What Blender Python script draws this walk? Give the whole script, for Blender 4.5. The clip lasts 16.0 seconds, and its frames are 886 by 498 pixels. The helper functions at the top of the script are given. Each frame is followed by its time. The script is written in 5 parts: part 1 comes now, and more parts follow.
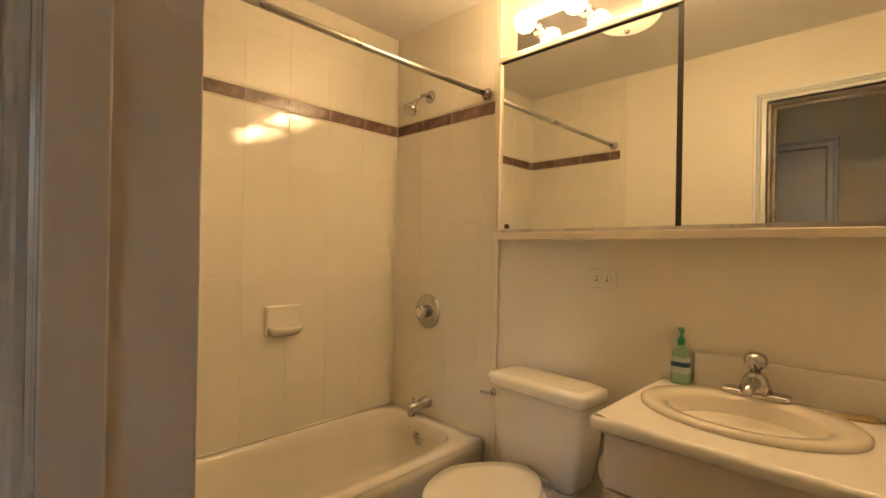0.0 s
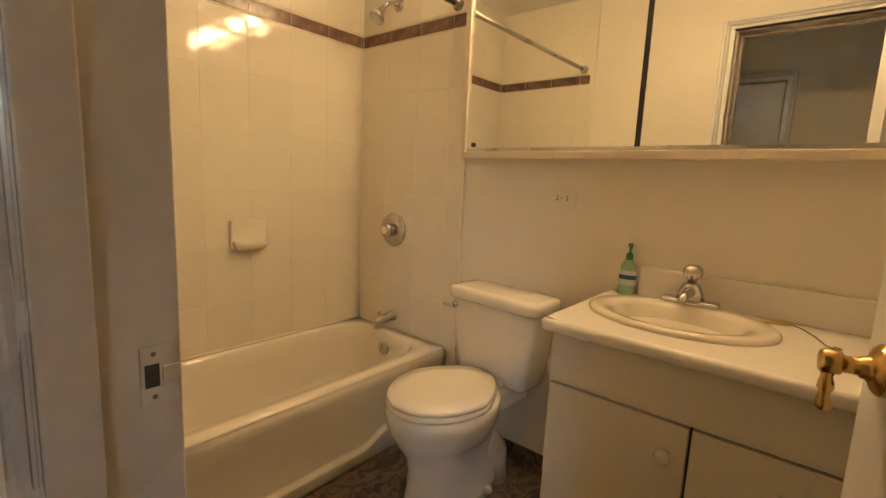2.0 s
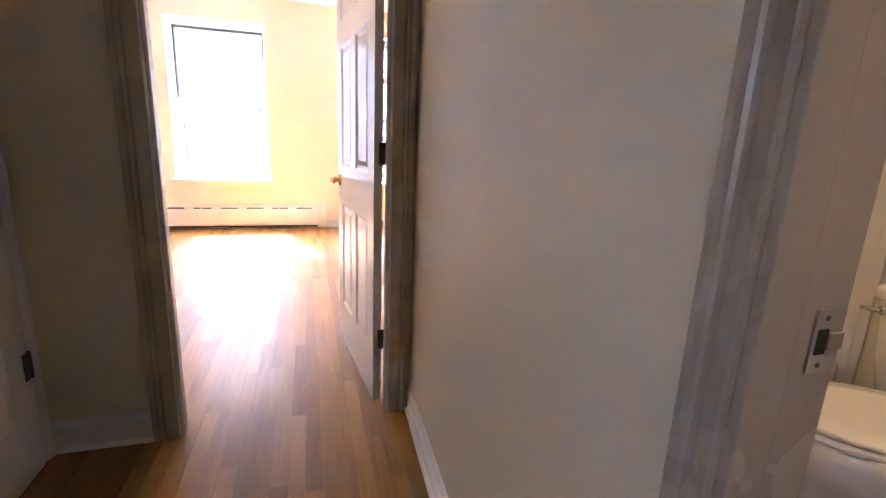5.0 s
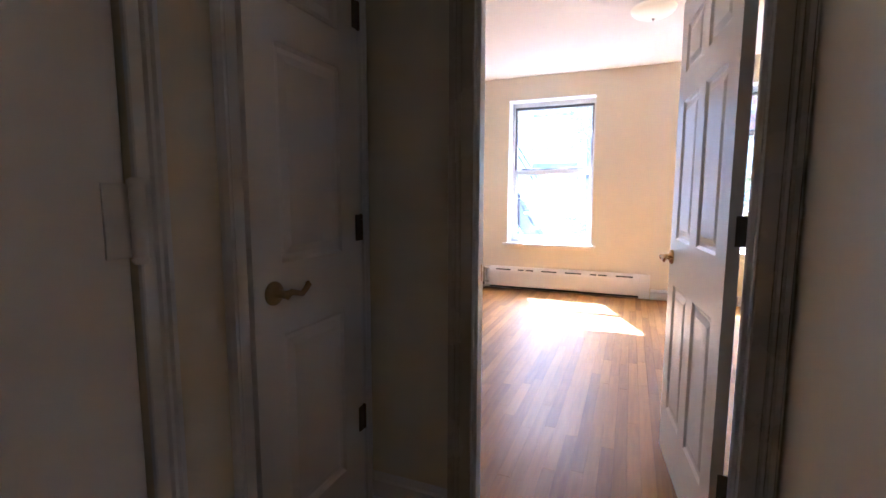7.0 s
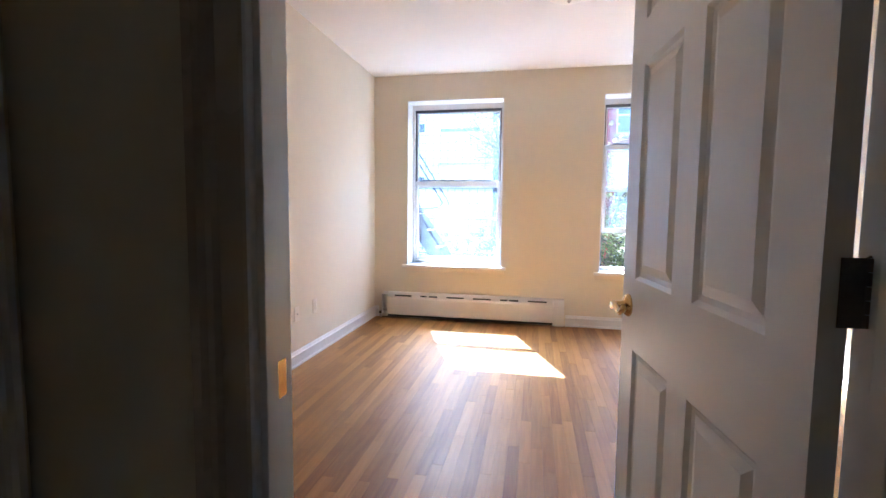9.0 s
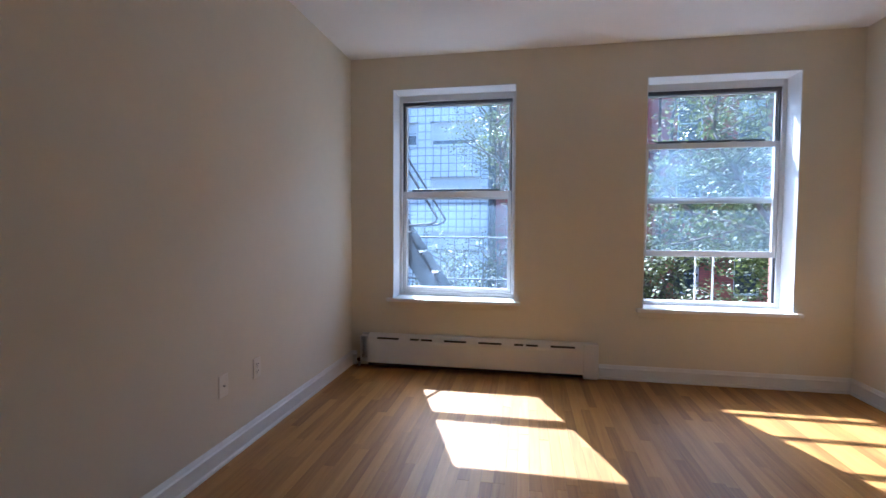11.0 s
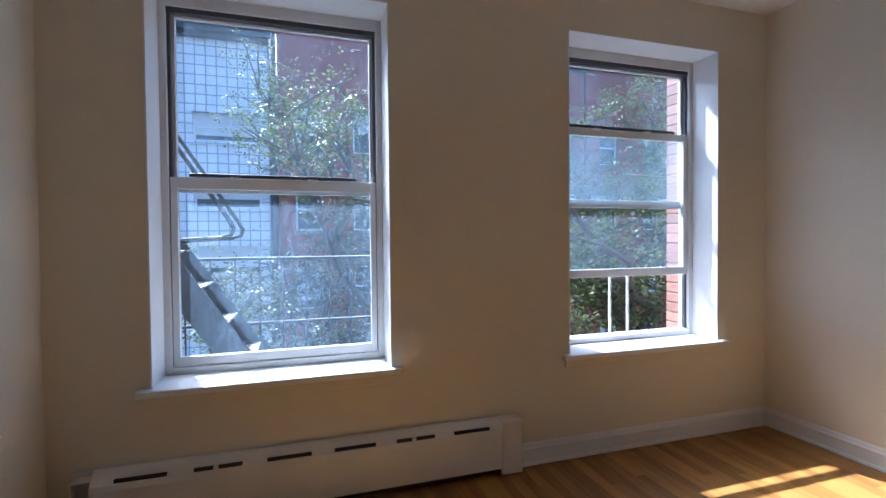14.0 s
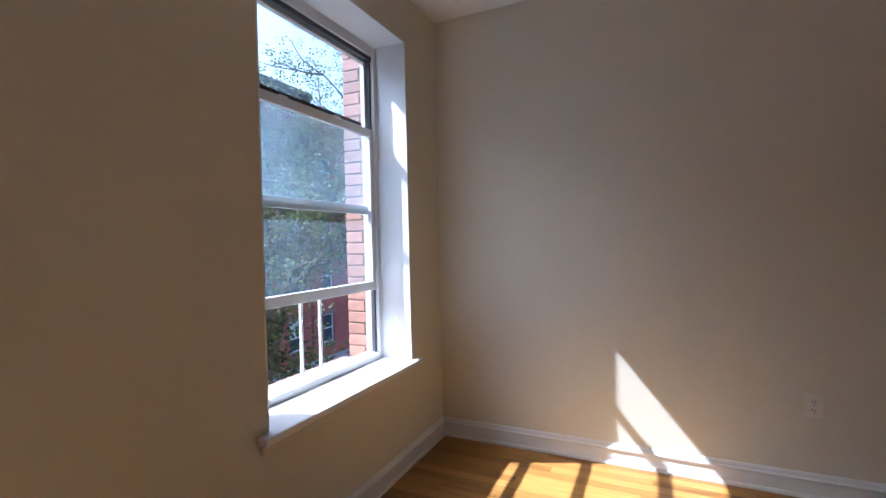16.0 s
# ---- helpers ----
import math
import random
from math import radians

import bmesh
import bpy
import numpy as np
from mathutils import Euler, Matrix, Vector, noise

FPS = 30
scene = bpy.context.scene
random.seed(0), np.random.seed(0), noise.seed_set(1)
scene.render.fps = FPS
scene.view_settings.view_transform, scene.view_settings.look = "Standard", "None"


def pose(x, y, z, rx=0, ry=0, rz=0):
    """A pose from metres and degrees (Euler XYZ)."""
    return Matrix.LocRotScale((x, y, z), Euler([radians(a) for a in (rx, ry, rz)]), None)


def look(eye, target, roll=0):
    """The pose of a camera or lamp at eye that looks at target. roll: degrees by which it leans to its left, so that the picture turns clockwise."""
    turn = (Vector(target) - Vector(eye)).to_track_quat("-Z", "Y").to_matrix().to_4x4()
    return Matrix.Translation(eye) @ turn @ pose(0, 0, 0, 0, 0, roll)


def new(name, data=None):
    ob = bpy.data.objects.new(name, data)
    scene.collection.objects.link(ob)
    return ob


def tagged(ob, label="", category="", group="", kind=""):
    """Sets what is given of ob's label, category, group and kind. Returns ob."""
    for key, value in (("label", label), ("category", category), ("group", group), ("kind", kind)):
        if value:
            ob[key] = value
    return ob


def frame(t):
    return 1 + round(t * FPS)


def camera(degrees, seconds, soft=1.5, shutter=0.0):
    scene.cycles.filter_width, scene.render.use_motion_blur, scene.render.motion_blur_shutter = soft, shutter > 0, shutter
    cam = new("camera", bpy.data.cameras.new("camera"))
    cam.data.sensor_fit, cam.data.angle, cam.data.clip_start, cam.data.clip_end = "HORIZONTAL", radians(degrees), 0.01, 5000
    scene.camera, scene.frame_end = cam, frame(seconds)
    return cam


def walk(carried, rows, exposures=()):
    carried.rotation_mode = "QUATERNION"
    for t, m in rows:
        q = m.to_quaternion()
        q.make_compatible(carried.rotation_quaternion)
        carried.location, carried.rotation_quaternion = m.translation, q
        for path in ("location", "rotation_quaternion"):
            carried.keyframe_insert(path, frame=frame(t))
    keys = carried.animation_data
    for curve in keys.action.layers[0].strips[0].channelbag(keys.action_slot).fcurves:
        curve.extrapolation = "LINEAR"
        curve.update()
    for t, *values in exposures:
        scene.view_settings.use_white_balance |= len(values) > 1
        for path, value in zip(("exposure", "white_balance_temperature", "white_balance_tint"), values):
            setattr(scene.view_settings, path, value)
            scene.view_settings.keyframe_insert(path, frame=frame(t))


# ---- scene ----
cam = camera(88.3, 16.0)
PATH = [
    (0, (0.186, 0.159, 1.234), (1.613, 1.560, 1.239), 1.0),
    (0.5, (0.190, 0.155, 1.230), (1.643, 1.525, 1.328), 2.2),
    (1, (0.189, 0.138, 1.235), (1.690, 1.457, 1.311), 3.0),
    (1.5, (0.178, 0.128, 1.208), (1.701, 1.421, 1.108), 3.2),
    (2, (0.159, 0.130, 1.185), (1.675, 1.400, 0.889), 2.6),
    (2.5, (0.134, 0.126, 1.168), (1.614, 1.383, 0.688), 2.2),
    (3, (0.110, 0.115, 1.155), (1.591, 1.319, 0.556), 2.2),
    (3.5, (0.069, 0.146, 1.151), (1.506, 1.406, 0.563), 2.5),
    (4, (0.006, 0.208, 1.148), (1.261, 1.662, 0.592), 3.1),
    (4.5, (-0.038, 0.295, 1.136), (0.875, 2.003, 0.635), 3.0),
    (5, (-0.118, 0.357, 1.137), (0.444, 2.223, 0.684), 2.4),
    (7.3, (-0.129, 0.741, 1.182), (-0.916, 2.571, 0.994), 0.3),
    (7.5, (-0.153, 0.804, 1.170), (-0.849, 2.671, 0.994), 0.9),
    (8, (-0.203, 1.014, 1.172), (-0.672, 2.947, 0.964), 0.0),
    (8.5, (-0.195, 1.272, 1.174), (-0.596, 3.229, 1.067), -1.0),
    (9, (-0.221, 1.536, 1.179), (-0.609, 3.492, 1.021), 0.6),
    (9.5, (-0.315, 1.833, 1.163), (-0.627, 3.806, 1.060), 1.0),
    (10, (-0.344, 2.109, 1.188), (-0.630, 4.086, 1.080), 0.9),
    (10.2, (-0.364, 2.216, 1.209), (-0.737, 4.179, 1.120), 0.2),
    (12.3, (-0.701, 3.280, 1.207), (-0.841, 5.271, 1.081), 0.3),
    (12.5, (-0.750, 3.382, 1.217), (-0.804, 5.374, 1.049), 0.2),
    (13, (-0.902, 3.610, 1.233), (-0.538, 5.573, 1.113), -1.0),
    (13.5, (-0.965, 3.918, 1.234), (-0.496, 5.862, 1.213), -2.1),
    (14, (-0.976, 4.217, 1.230), (-0.385, 6.128, 1.188), -0.5),
    (14.5, (-0.995, 4.471, 1.263), (0.035, 6.185, 1.229), -1.1),
    (15, (-0.921, 4.757, 1.241), (0.368, 6.286, 1.249), -2.0),
    (15.5, (-0.839, 5.021, 1.241), (0.645, 6.361, 1.260), -0.8),
    (16, (-0.758, 5.173, 1.254), (1.056, 6.015, 1.221), -1.3),
]
EXPOSURES = [(0, 5.6, 6450, 10), (3.5, 5.68, 6400, 11), (5, 5.55, 5350, 22), (7.5, 4.25, 4900, 15), (9, 4.0, 4800, 10), (10.2, 2.9, 4800, 10), (12.3, 1.9, 4700, 10), (14, 1.88, 4900, 10), (16, 1.8, 5000, 10)]
walk(cam, [(t, look(eye, target, roll)) for t, eye, target, roll in PATH], EXPOSURES)

# ---- sky and sun ----
SUN_WAY = Vector((0.38, -1.0, -1.25)).normalized()
world = bpy.data.worlds.new("sky")
world.use_nodes = True
scene.world = world
sky = world.node_tree.nodes.new("ShaderNodeTexSky")
sky.sky_type = 'NISHITA'
sky.sun_disc = False
sky.dust_density = 5.0
sky.sun_elevation = math.asin(-SUN_WAY.z)
sky.sun_rotation = math.atan2(-SUN_WAY.x, -SUN_WAY.y)
background = world.node_tree.nodes["Background"]
background.inputs["Strength"].default_value = 0.15
world.node_tree.links.new(sky.outputs[0], background.inputs["Color"])
sun_data = bpy.data.lights.new("sun", 'SUN')
sun_data.energy = 4.3
sun_data.angle = radians(0.5)
sun_data.color = (1.0, 0.95, 0.87)
sun = new("sun", sun_data)
sun.rotation_mode = 'QUATERNION'
sun.rotation_quaternion = SUN_WAY.to_track_quat('-Z', 'Y')


# ---- materials ----
def material(name, color, rough=0.6, metal=0.0, vary=0.08, scale=6.0, bump=0.0, bump_scale=60.0, coat=0.0, spec=0.5, per_object=0.0, stretch=(1, 1, 1), island=0.0):
    m = bpy.data.materials.new(name)
    m.use_nodes = True
    nt = m.node_tree
    n, link = nt.nodes, nt.links.new
    b = n["Principled BSDF"]
    b.inputs["Roughness"].default_value = rough
    b.inputs["Metallic"].default_value = metal
    b.inputs["Coat Weight"].default_value = coat
    b.inputs["Specular IOR Level"].default_value = spec
    co = n.new("ShaderNodeTexCoord")
    mp = n.new("ShaderNodeMapping")
    mp.inputs["Scale"].default_value = stretch
    link(co.outputs["Object"], mp.inputs["Vector"])
    big = n.new("ShaderNodeTexNoise")
    big.inputs["Scale"].default_value = scale
    big.inputs["Detail"].default_value = 5
    fine = n.new("ShaderNodeTexNoise")
    fine.inputs["Scale"].default_value = scale * 9
    fine.inputs["Detail"].default_value = 3
    link(mp.outputs[0], big.inputs["Vector"])
    link(mp.outputs[0], fine.inputs["Vector"])
    add = n.new("ShaderNodeMath")
    add.operation = 'MULTIPLY_ADD'
    link(fine.outputs["Fac"], add.inputs[0])
    add.inputs[1].default_value = 0.4
    link(big.outputs["Fac"], add.inputs[2])
    ramp = n.new("ShaderNodeMapRange")
    ramp.inputs["From Min"].default_value = 0.35
    ramp.inputs["From Max"].default_value = 1.05
    ramp.inputs["To Min"].default_value = 1 - vary
    ramp.inputs["To Max"].default_value = 1 + vary
    link(add.outputs[0], ramp.inputs["Value"])
    value = ramp.outputs[0]
    if per_object or island:
        if island:
            src = n.new("ShaderNodeNewGeometry").outputs["Random Per Island"]
        else:
            src = n.new("ShaderNodeObjectInfo").outputs["Random"]
        pr = n.new("ShaderNodeMapRange")
        pr.inputs["To Min"].default_value = 1 - (per_object or island)
        pr.inputs["To Max"].default_value = 1 + (per_object or island)
        link(src, pr.inputs["Value"])
        mul = n.new("ShaderNodeMath")
        mul.operation = 'MULTIPLY'
        link(value, mul.inputs[0])
        link(pr.outputs[0], mul.inputs[1])
        value = mul.outputs[0]
    tint = n.new("ShaderNodeMix")
    tint.data_type = 'RGBA'
    tint.blend_type = 'MULTIPLY'
    tint.inputs["Factor"].default_value = 1.0
    tint.inputs["A"].default_value = (*color, 1)
    comb = n.new("ShaderNodeCombineColor")
    for i in range(3):
        link(value, comb.inputs[i])
    link(comb.outputs[0], tint.inputs["B"])
    link(tint.outputs["Result"], b.inputs["Base Color"])
    rr = n.new("ShaderNodeMapRange")
    rr.inputs["To Min"].default_value = max(0.02, rough * 0.85)
    rr.inputs["To Max"].default_value = min(1.0, rough * 1.15)
    link(big.outputs["Fac"], rr.inputs["Value"])
    link(rr.outputs[0], b.inputs["Roughness"])
    if bump:
        bn = n.new("ShaderNodeTexNoise")
        bn.inputs["Scale"].default_value = bump_scale
        bn.inputs["Detail"].default_value = 4
        link(mp.outputs[0], bn.inputs["Vector"])
        bp = n.new("ShaderNodeBump")
        bp.inputs["Strength"].default_value = bump
        bp.inputs["Distance"].default_value = 0.004
        link(bn.outputs["Fac"], bp.inputs["Height"])
        link(bp.outputs[0], b.inputs["Normal"])
    return m


def wood_floor(name, island):
    m = bpy.data.materials.new(name)
    m.use_nodes = True
    n, link = m.node_tree.nodes, m.node_tree.links.new
    b = n["Principled BSDF"]
    co = n.new("ShaderNodeNewGeometry")
    if island:
        rnd = co.outputs["Random Per Island"]
    else:
        rnd = n.new("ShaderNodeObjectInfo").outputs["Random"]
    off = n.new("ShaderNodeVectorMath")
    off.operation = 'ADD'
    sc = n.new("ShaderNodeVectorMath")
    sc.operation = 'SCALE'
    sc.inputs[0].default_value = (13, 7, 3)
    link(rnd, sc.inputs["Scale"])
    link(co.outputs["Position"], off.inputs[0])
    link(sc.outputs[0], off.inputs[1])
    mp = n.new("ShaderNodeMapping")
    mp.inputs["Scale"].default_value = (22, 1.3, 8)
    link(off.outputs[0], mp.inputs["Vector"])
    g = n.new("ShaderNodeTexNoise")
    g.inputs["Scale"].default_value = 2.2
    g.inputs["Detail"].default_value = 7
    g.inputs["Distortion"].default_value = 0.6
    link(mp.outputs[0], g.inputs["Vector"])
    mix = n.new("ShaderNodeMath")
    mix.operation = 'MULTIPLY_ADD'
    link(g.outputs["Fac"], mix.inputs[0])
    mix.inputs[1].default_value = 0.40
    half = n.new("ShaderNodeMath")
    half.operation = 'MULTIPLY'
    half.inputs[1].default_value = 0.29
    link(rnd, half.inputs[0])
    link(half.outputs[0], mix.inputs[2])
    ramp = n.new("ShaderNodeValToRGB")
    e = ramp.color_ramp.elements
    e[0].position, e[0].color = 0.14, (0.20, 0.086, 0.020, 1)
    e[1].position, e[1].color = 0.74, (0.54, 0.31, 0.088, 1)
    k = e.new(0.43)
    k.color = (0.39, 0.197, 0.048, 1)
    link(mix.outputs[0], ramp.inputs["Fac"])
    link(ramp.outputs["Color"], b.inputs["Base Color"])
    wear = n.new("ShaderNodeTexNoise")
    wear.inputs["Scale"].default_value = 3.0
    wear.inputs["Detail"].default_value = 6
    link(co.outputs["Position"], wear.inputs["Vector"])
    rr = n.new("ShaderNodeMapRange")
    rr.inputs["To Min"].default_value = 0.36
    rr.inputs["To Max"].default_value = 0.56
    link(wear.outputs["Fac"], rr.inputs["Value"])
    link(rr.outputs[0], b.inputs["Roughness"])
    b.inputs["Coat Weight"].default_value = 0.05
    b.inputs["Specular IOR Level"].default_value = 0.32
    b.inputs["Coat Roughness"].default_value = 0.18
    bp = n.new("ShaderNodeBump")
    bp.inputs["Strength"].default_value = 0.12
    bp.inputs["Distance"].default_value = 0.003
    link(g.outputs["Fac"], bp.inputs["Height"])
    link(bp.outputs[0], b.inputs["Normal"])
    return m


def marble_vinyl():
    m = bpy.data.materials.new("marbled_vinyl")
    m.use_nodes = True
    n, link = m.node_tree.nodes, m.node_tree.links.new
    b = n["Principled BSDF"]
    co = n.new("ShaderNodeTexCoord")
    warp = n.new("ShaderNodeTexNoise")
    warp.inputs["Scale"].default_value = 7
    warp.inputs["Detail"].default_value = 4
    link(co.outputs["Object"], warp.inputs["Vector"])
    add = n.new("ShaderNodeVectorMath")
    add.operation = 'MULTIPLY_ADD'
    link(warp.outputs["Color"], add.inputs[0])
    add.inputs[1].default_value = (0.28, 0.28, 0.28)
    link(co.outputs["Object"], add.inputs[2])
    mp = n.new("ShaderNodeMapping")
    mp.inputs["Scale"].default_value = (1.0, 2.8, 1.0)
    mp.inputs["Rotation"].default_value = (0, 0, 0.8)
    link(add.outputs[0], mp.inputs["Vector"])
    a = n.new("ShaderNodeTexNoise")
    a.inputs["Scale"].default_value = 5.5
    a.inputs["Detail"].default_value = 8
    a.inputs["Roughness"].default_value = 0.62
    link(mp.outputs[0], a.inputs["Vector"])
    ramp = n.new("ShaderNodeValToRGB")
    e = ramp.color_ramp.elements
    e[0].position, e[0].color = 0.34, (0.028, 0.019, 0.016, 1)
    e[1].position, e[1].color = 0.70, (0.38, 0.19, 0.07, 1)
    for p, c in ((0.45, (0.075, 0.054, 0.043, 1)), (0.52, (0.22, 0.15, 0.10, 1)), (0.59, (0.055, 0.039, 0.031, 1)), (0.65, (0.15, 0.10, 0.065, 1))):
        k = e.new(p)
        k.color = c
    link(a.outputs["Fac"], ramp.inputs["Fac"])
    link(ramp.outputs["Color"], b.inputs["Base Color"])
    b.inputs["Roughness"].default_value = 0.38
    bp = n.new("ShaderNodeBump")
    bp.inputs["Strength"].default_value = 0.1
    bp.inputs["Distance"].default_value = 0.002
    link(a.outputs["Fac"], bp.inputs["Height"])
    link(bp.outputs[0], b.inputs["Normal"])
    return m


def grid_facade(name, color, joint, wide, high, gap, rough=0.7, vary=0.15, offset=0.0, plane="xz"):
    m = bpy.data.materials.new(name)
    m.use_nodes = True
    n, link = m.node_tree.nodes, m.node_tree.links.new
    b = n["Principled BSDF"]
    co = n.new("ShaderNodeTexCoord")
    sep = n.new("ShaderNodeSeparateXYZ")
    link(co.outputs["Object"], sep.inputs[0])
    comb = n.new("ShaderNodeCombineXYZ")
    link(sep.outputs["X" if plane == "xz" else "Y"], comb.inputs["X"])
    link(sep.outputs["Z"], comb.inputs["Y"])
    br = n.new("ShaderNodeTexBrick")
    br.offset = offset
    br.inputs["Scale"].default_value = 1.0
    br.inputs["Brick Width"].default_value = wide
    br.inputs["Row Height"].default_value = high
    br.inputs["Mortar Size"].default_value = gap
    br.inputs["Color1"].default_value = (*[c * (1 - vary) for c in color], 1)
    br.inputs["Color2"].default_value = (*[min(1, c * (1 + vary)) for c in color], 1)
    br.inputs["Mortar"].default_value = (*joint, 1)
    link(comb.outputs[0], br.inputs["Vector"])
    no = n.new("ShaderNodeTexNoise")
    no.inputs["Scale"].default_value = 0.8
    no.inputs["Detail"].default_value = 8
    link(co.outputs["Object"], no.inputs["Vector"])
    mr = n.new("ShaderNodeMapRange")
    mr.inputs["To Min"].default_value = 0.75
    mr.inputs["To Max"].default_value = 1.2
    link(no.outputs["Fac"], mr.inputs["Value"])
    mx = n.new("ShaderNodeMix")
    mx.data_type = 'RGBA'
    mx.blend_type = 'MULTIPLY'
    mx.inputs["Factor"].default_value = 1.0
    cc = n.new("ShaderNodeCombineColor")
    for i in range(3):
        link(mr.outputs[0], cc.inputs[i])
    link(br.outputs["Color"], mx.inputs["A"])
    link(cc.outputs[0], mx.inputs["B"])
    link(mx.outputs["Result"], b.inputs["Base Color"])
    b.inputs["Roughness"].default_value = rough
    bp = n.new("ShaderNodeBump")
    bp.inputs["Strength"].default_value = 0.4
    bp.inputs["Distance"].default_value = 0.01
    bp.invert = True
    link(br.outputs["Fac"], bp.inputs["Height"])
    link(bp.outputs[0], b.inputs["Normal"])
    return m


def emitter(name, color, strength):
    m = bpy.data.materials.new(name)
    m.use_nodes = True
    b = m.node_tree.nodes["Principled BSDF"]
    b.inputs["Base Color"].default_value = (0.8, 0.78, 0.72, 1)
    b.inputs["Roughness"].default_value = 0.3
    b.inputs["Emission Color"].default_value = (*color, 1)
    b.inputs["Emission Strength"].default_value = strength
    return m


def pane_glass(name, dust, amount):
    m = bpy.data.materials.new(name)
    m.use_nodes = True
    n, link = m.node_tree.nodes, m.node_tree.links.new
    n.remove(n["Principled BSDF"])
    out = n["Material Output"]
    clear = n.new("ShaderNodeBsdfTransparent")
    clear.inputs["Color"].default_value = (0.93, 0.96, 0.97, 1)
    gloss = n.new("ShaderNodeBsdfGlossy")
    gloss.inputs["Roughness"].default_value = 0.02
    mix = n.new("ShaderNodeMixShader")
    mix.inputs[0].default_value = 0.035
    link(clear.outputs[0], mix.inputs[1])
    link(gloss.outputs[0], mix.inputs[2])
    film = n.new("ShaderNodeBsdfTranslucent")
    film.inputs["Color"].default_value = (*dust, 1)
    co = n.new("ShaderNodeTexCoord")
    mp = n.new("ShaderNodeMapping")
    mp.inputs["Scale"].default_value = (1, 1, 0.55)
    link(co.outputs["Object"], mp.inputs["Vector"])
    big = n.new("ShaderNodeTexNoise")
    big.inputs["Scale"].default_value = 2.3
    big.inputs["Detail"].default_value = 6
    fine = n.new("ShaderNodeTexNoise")
    fine.inputs["Scale"].default_value = 46
    fine.inputs["Detail"].default_value = 4
    link(mp.outputs[0], big.inputs["Vector"])
    link(mp.outputs[0], fine.inputs["Vector"])
    mul = n.new("ShaderNodeMath")
    mul.operation = 'MULTIPLY'
    link(big.outputs["Fac"], mul.inputs[0])
    link(fine.outputs["Fac"], mul.inputs[1])
    mr = n.new("ShaderNodeMapRange")
    mr.inputs["From Min"].default_value = 0.12
    mr.inputs["From Max"].default_value = 0.42
    mr.inputs["To Min"].default_value = amount * 0.25
    mr.inputs["To Max"].default_value = amount * 1.8
    link(mul.outputs[0], mr.inputs["Value"])
    mix2 = n.new("ShaderNodeMixShader")
    link(mr.outputs[0], mix2.inputs[0])
    link(mix.outputs[0], mix2.inputs[1])
    link(film.outputs[0], mix2.inputs[2])
    link(mix2.outputs[0], out.inputs["Surface"])
    return m


def leaf_material(name, color):
    m = bpy.data.materials.new(name)
    m.use_nodes = True
    n, link = m.node_tree.nodes, m.node_tree.links.new
    b = n["Principled BSDF"]
    rnd = n.new("ShaderNodeNewGeometry").outputs["Random Per Island"]
    ramp = n.new("ShaderNodeValToRGB")
    e = ramp.color_ramp.elements
    e[0].color = (*[c * 0.6 for c in color], 1)
    e[1].color = (color[0] * 1.7, color[1] * 1.4, color[2] * 1.0, 1)
    link(rnd, ramp.inputs["Fac"])
    link(ramp.outputs["Color"], b.inputs["Base Color"])
    b.inputs["Roughness"].default_value = 0.45
    tr = n.new("ShaderNodeBsdfTranslucent")
    link(ramp.outputs["Color"], tr.inputs["Color"])
    mix = n.new("ShaderNodeMixShader")
    mix.inputs[0].default_value = 0.5
    link(b.outputs[0], mix.inputs[1])
    link(tr.outputs[0], mix.inputs[2])
    link(mix.outputs[0], n["Material Output"].inputs["Surface"])
    return m


M_WALL = material("cream_wall_paint", (0.72, 0.668, 0.55), 0.62, vary=0.04, scale=1.5, bump=0.12, bump_scale=45)
M_BATHWALL = material("bath_wall_paint", (0.80, 0.75, 0.66), 0.42, vary=0.03, scale=1.5, bump=0.10, bump_scale=40)
M_CEIL = material("ceiling_paint", (0.82, 0.80, 0.77), 0.75, vary=0.03, scale=1.2, bump=0.1, bump_scale=50)
M_TRIM = material("white_gloss_trim", (0.76, 0.765, 0.77), 0.30, vary=0.04, scale=4, bump=0.03, bump_scale=30)
M_DOOR = material("white_semi_gloss_door", (0.80, 0.785, 0.765), 0.36, vary=0.03, scale=3, bump=0.025, bump_scale=40)
M_FRAME = material("white_aluminium_frame", (0.70, 0.71, 0.72), 0.38, vary=0.06, scale=8)
M_TRACK = material("dark_window_track", (0.06, 0.06, 0.065), 0.5, vary=0.2, scale=8)
M_PLANK = wood_floor("oak_strip", False)
M_PLANKREST = wood_floor("oak_strip_rest", True)
M_VINYL = marble_vinyl()
M_CASE = material("taupe_gloss_trim", (0.48, 0.415, 0.355), 0.27, vary=0.06, scale=4, bump=0.05, bump_scale=25, coat=0.25)
M_TILE = material("cream_glazed_tile", (0.80, 0.75, 0.65), 0.07, vary=0.03, scale=5, bump=0.16, bump_scale=30, per_object=0.02, coat=0.3)
M_GROUT = material("cream_grout", (0.79, 0.74, 0.65), 0.85, vary=0.2, scale=12)
M_BAND = material("brown_marble_band", (0.17, 0.105, 0.075), 0.22, vary=0.75, scale=26, bump=0.2, bump_scale=40, per_object=0.2)
M_LINER = material("cream_liner", (0.66, 0.58, 0.47), 0.3)
M_PORC = material("cream_porcelain", (0.80, 0.76, 0.68), 0.10, vary=0.02, coat=0.5)
M_SINK = material("bone_porcelain", (0.70, 0.635, 0.535), 0.12, vary=0.02, coat=0.4)
M_TUB = material("cream_enamel", (0.80, 0.75, 0.66), 0.14, vary=0.03, scale=3, coat=0.4)
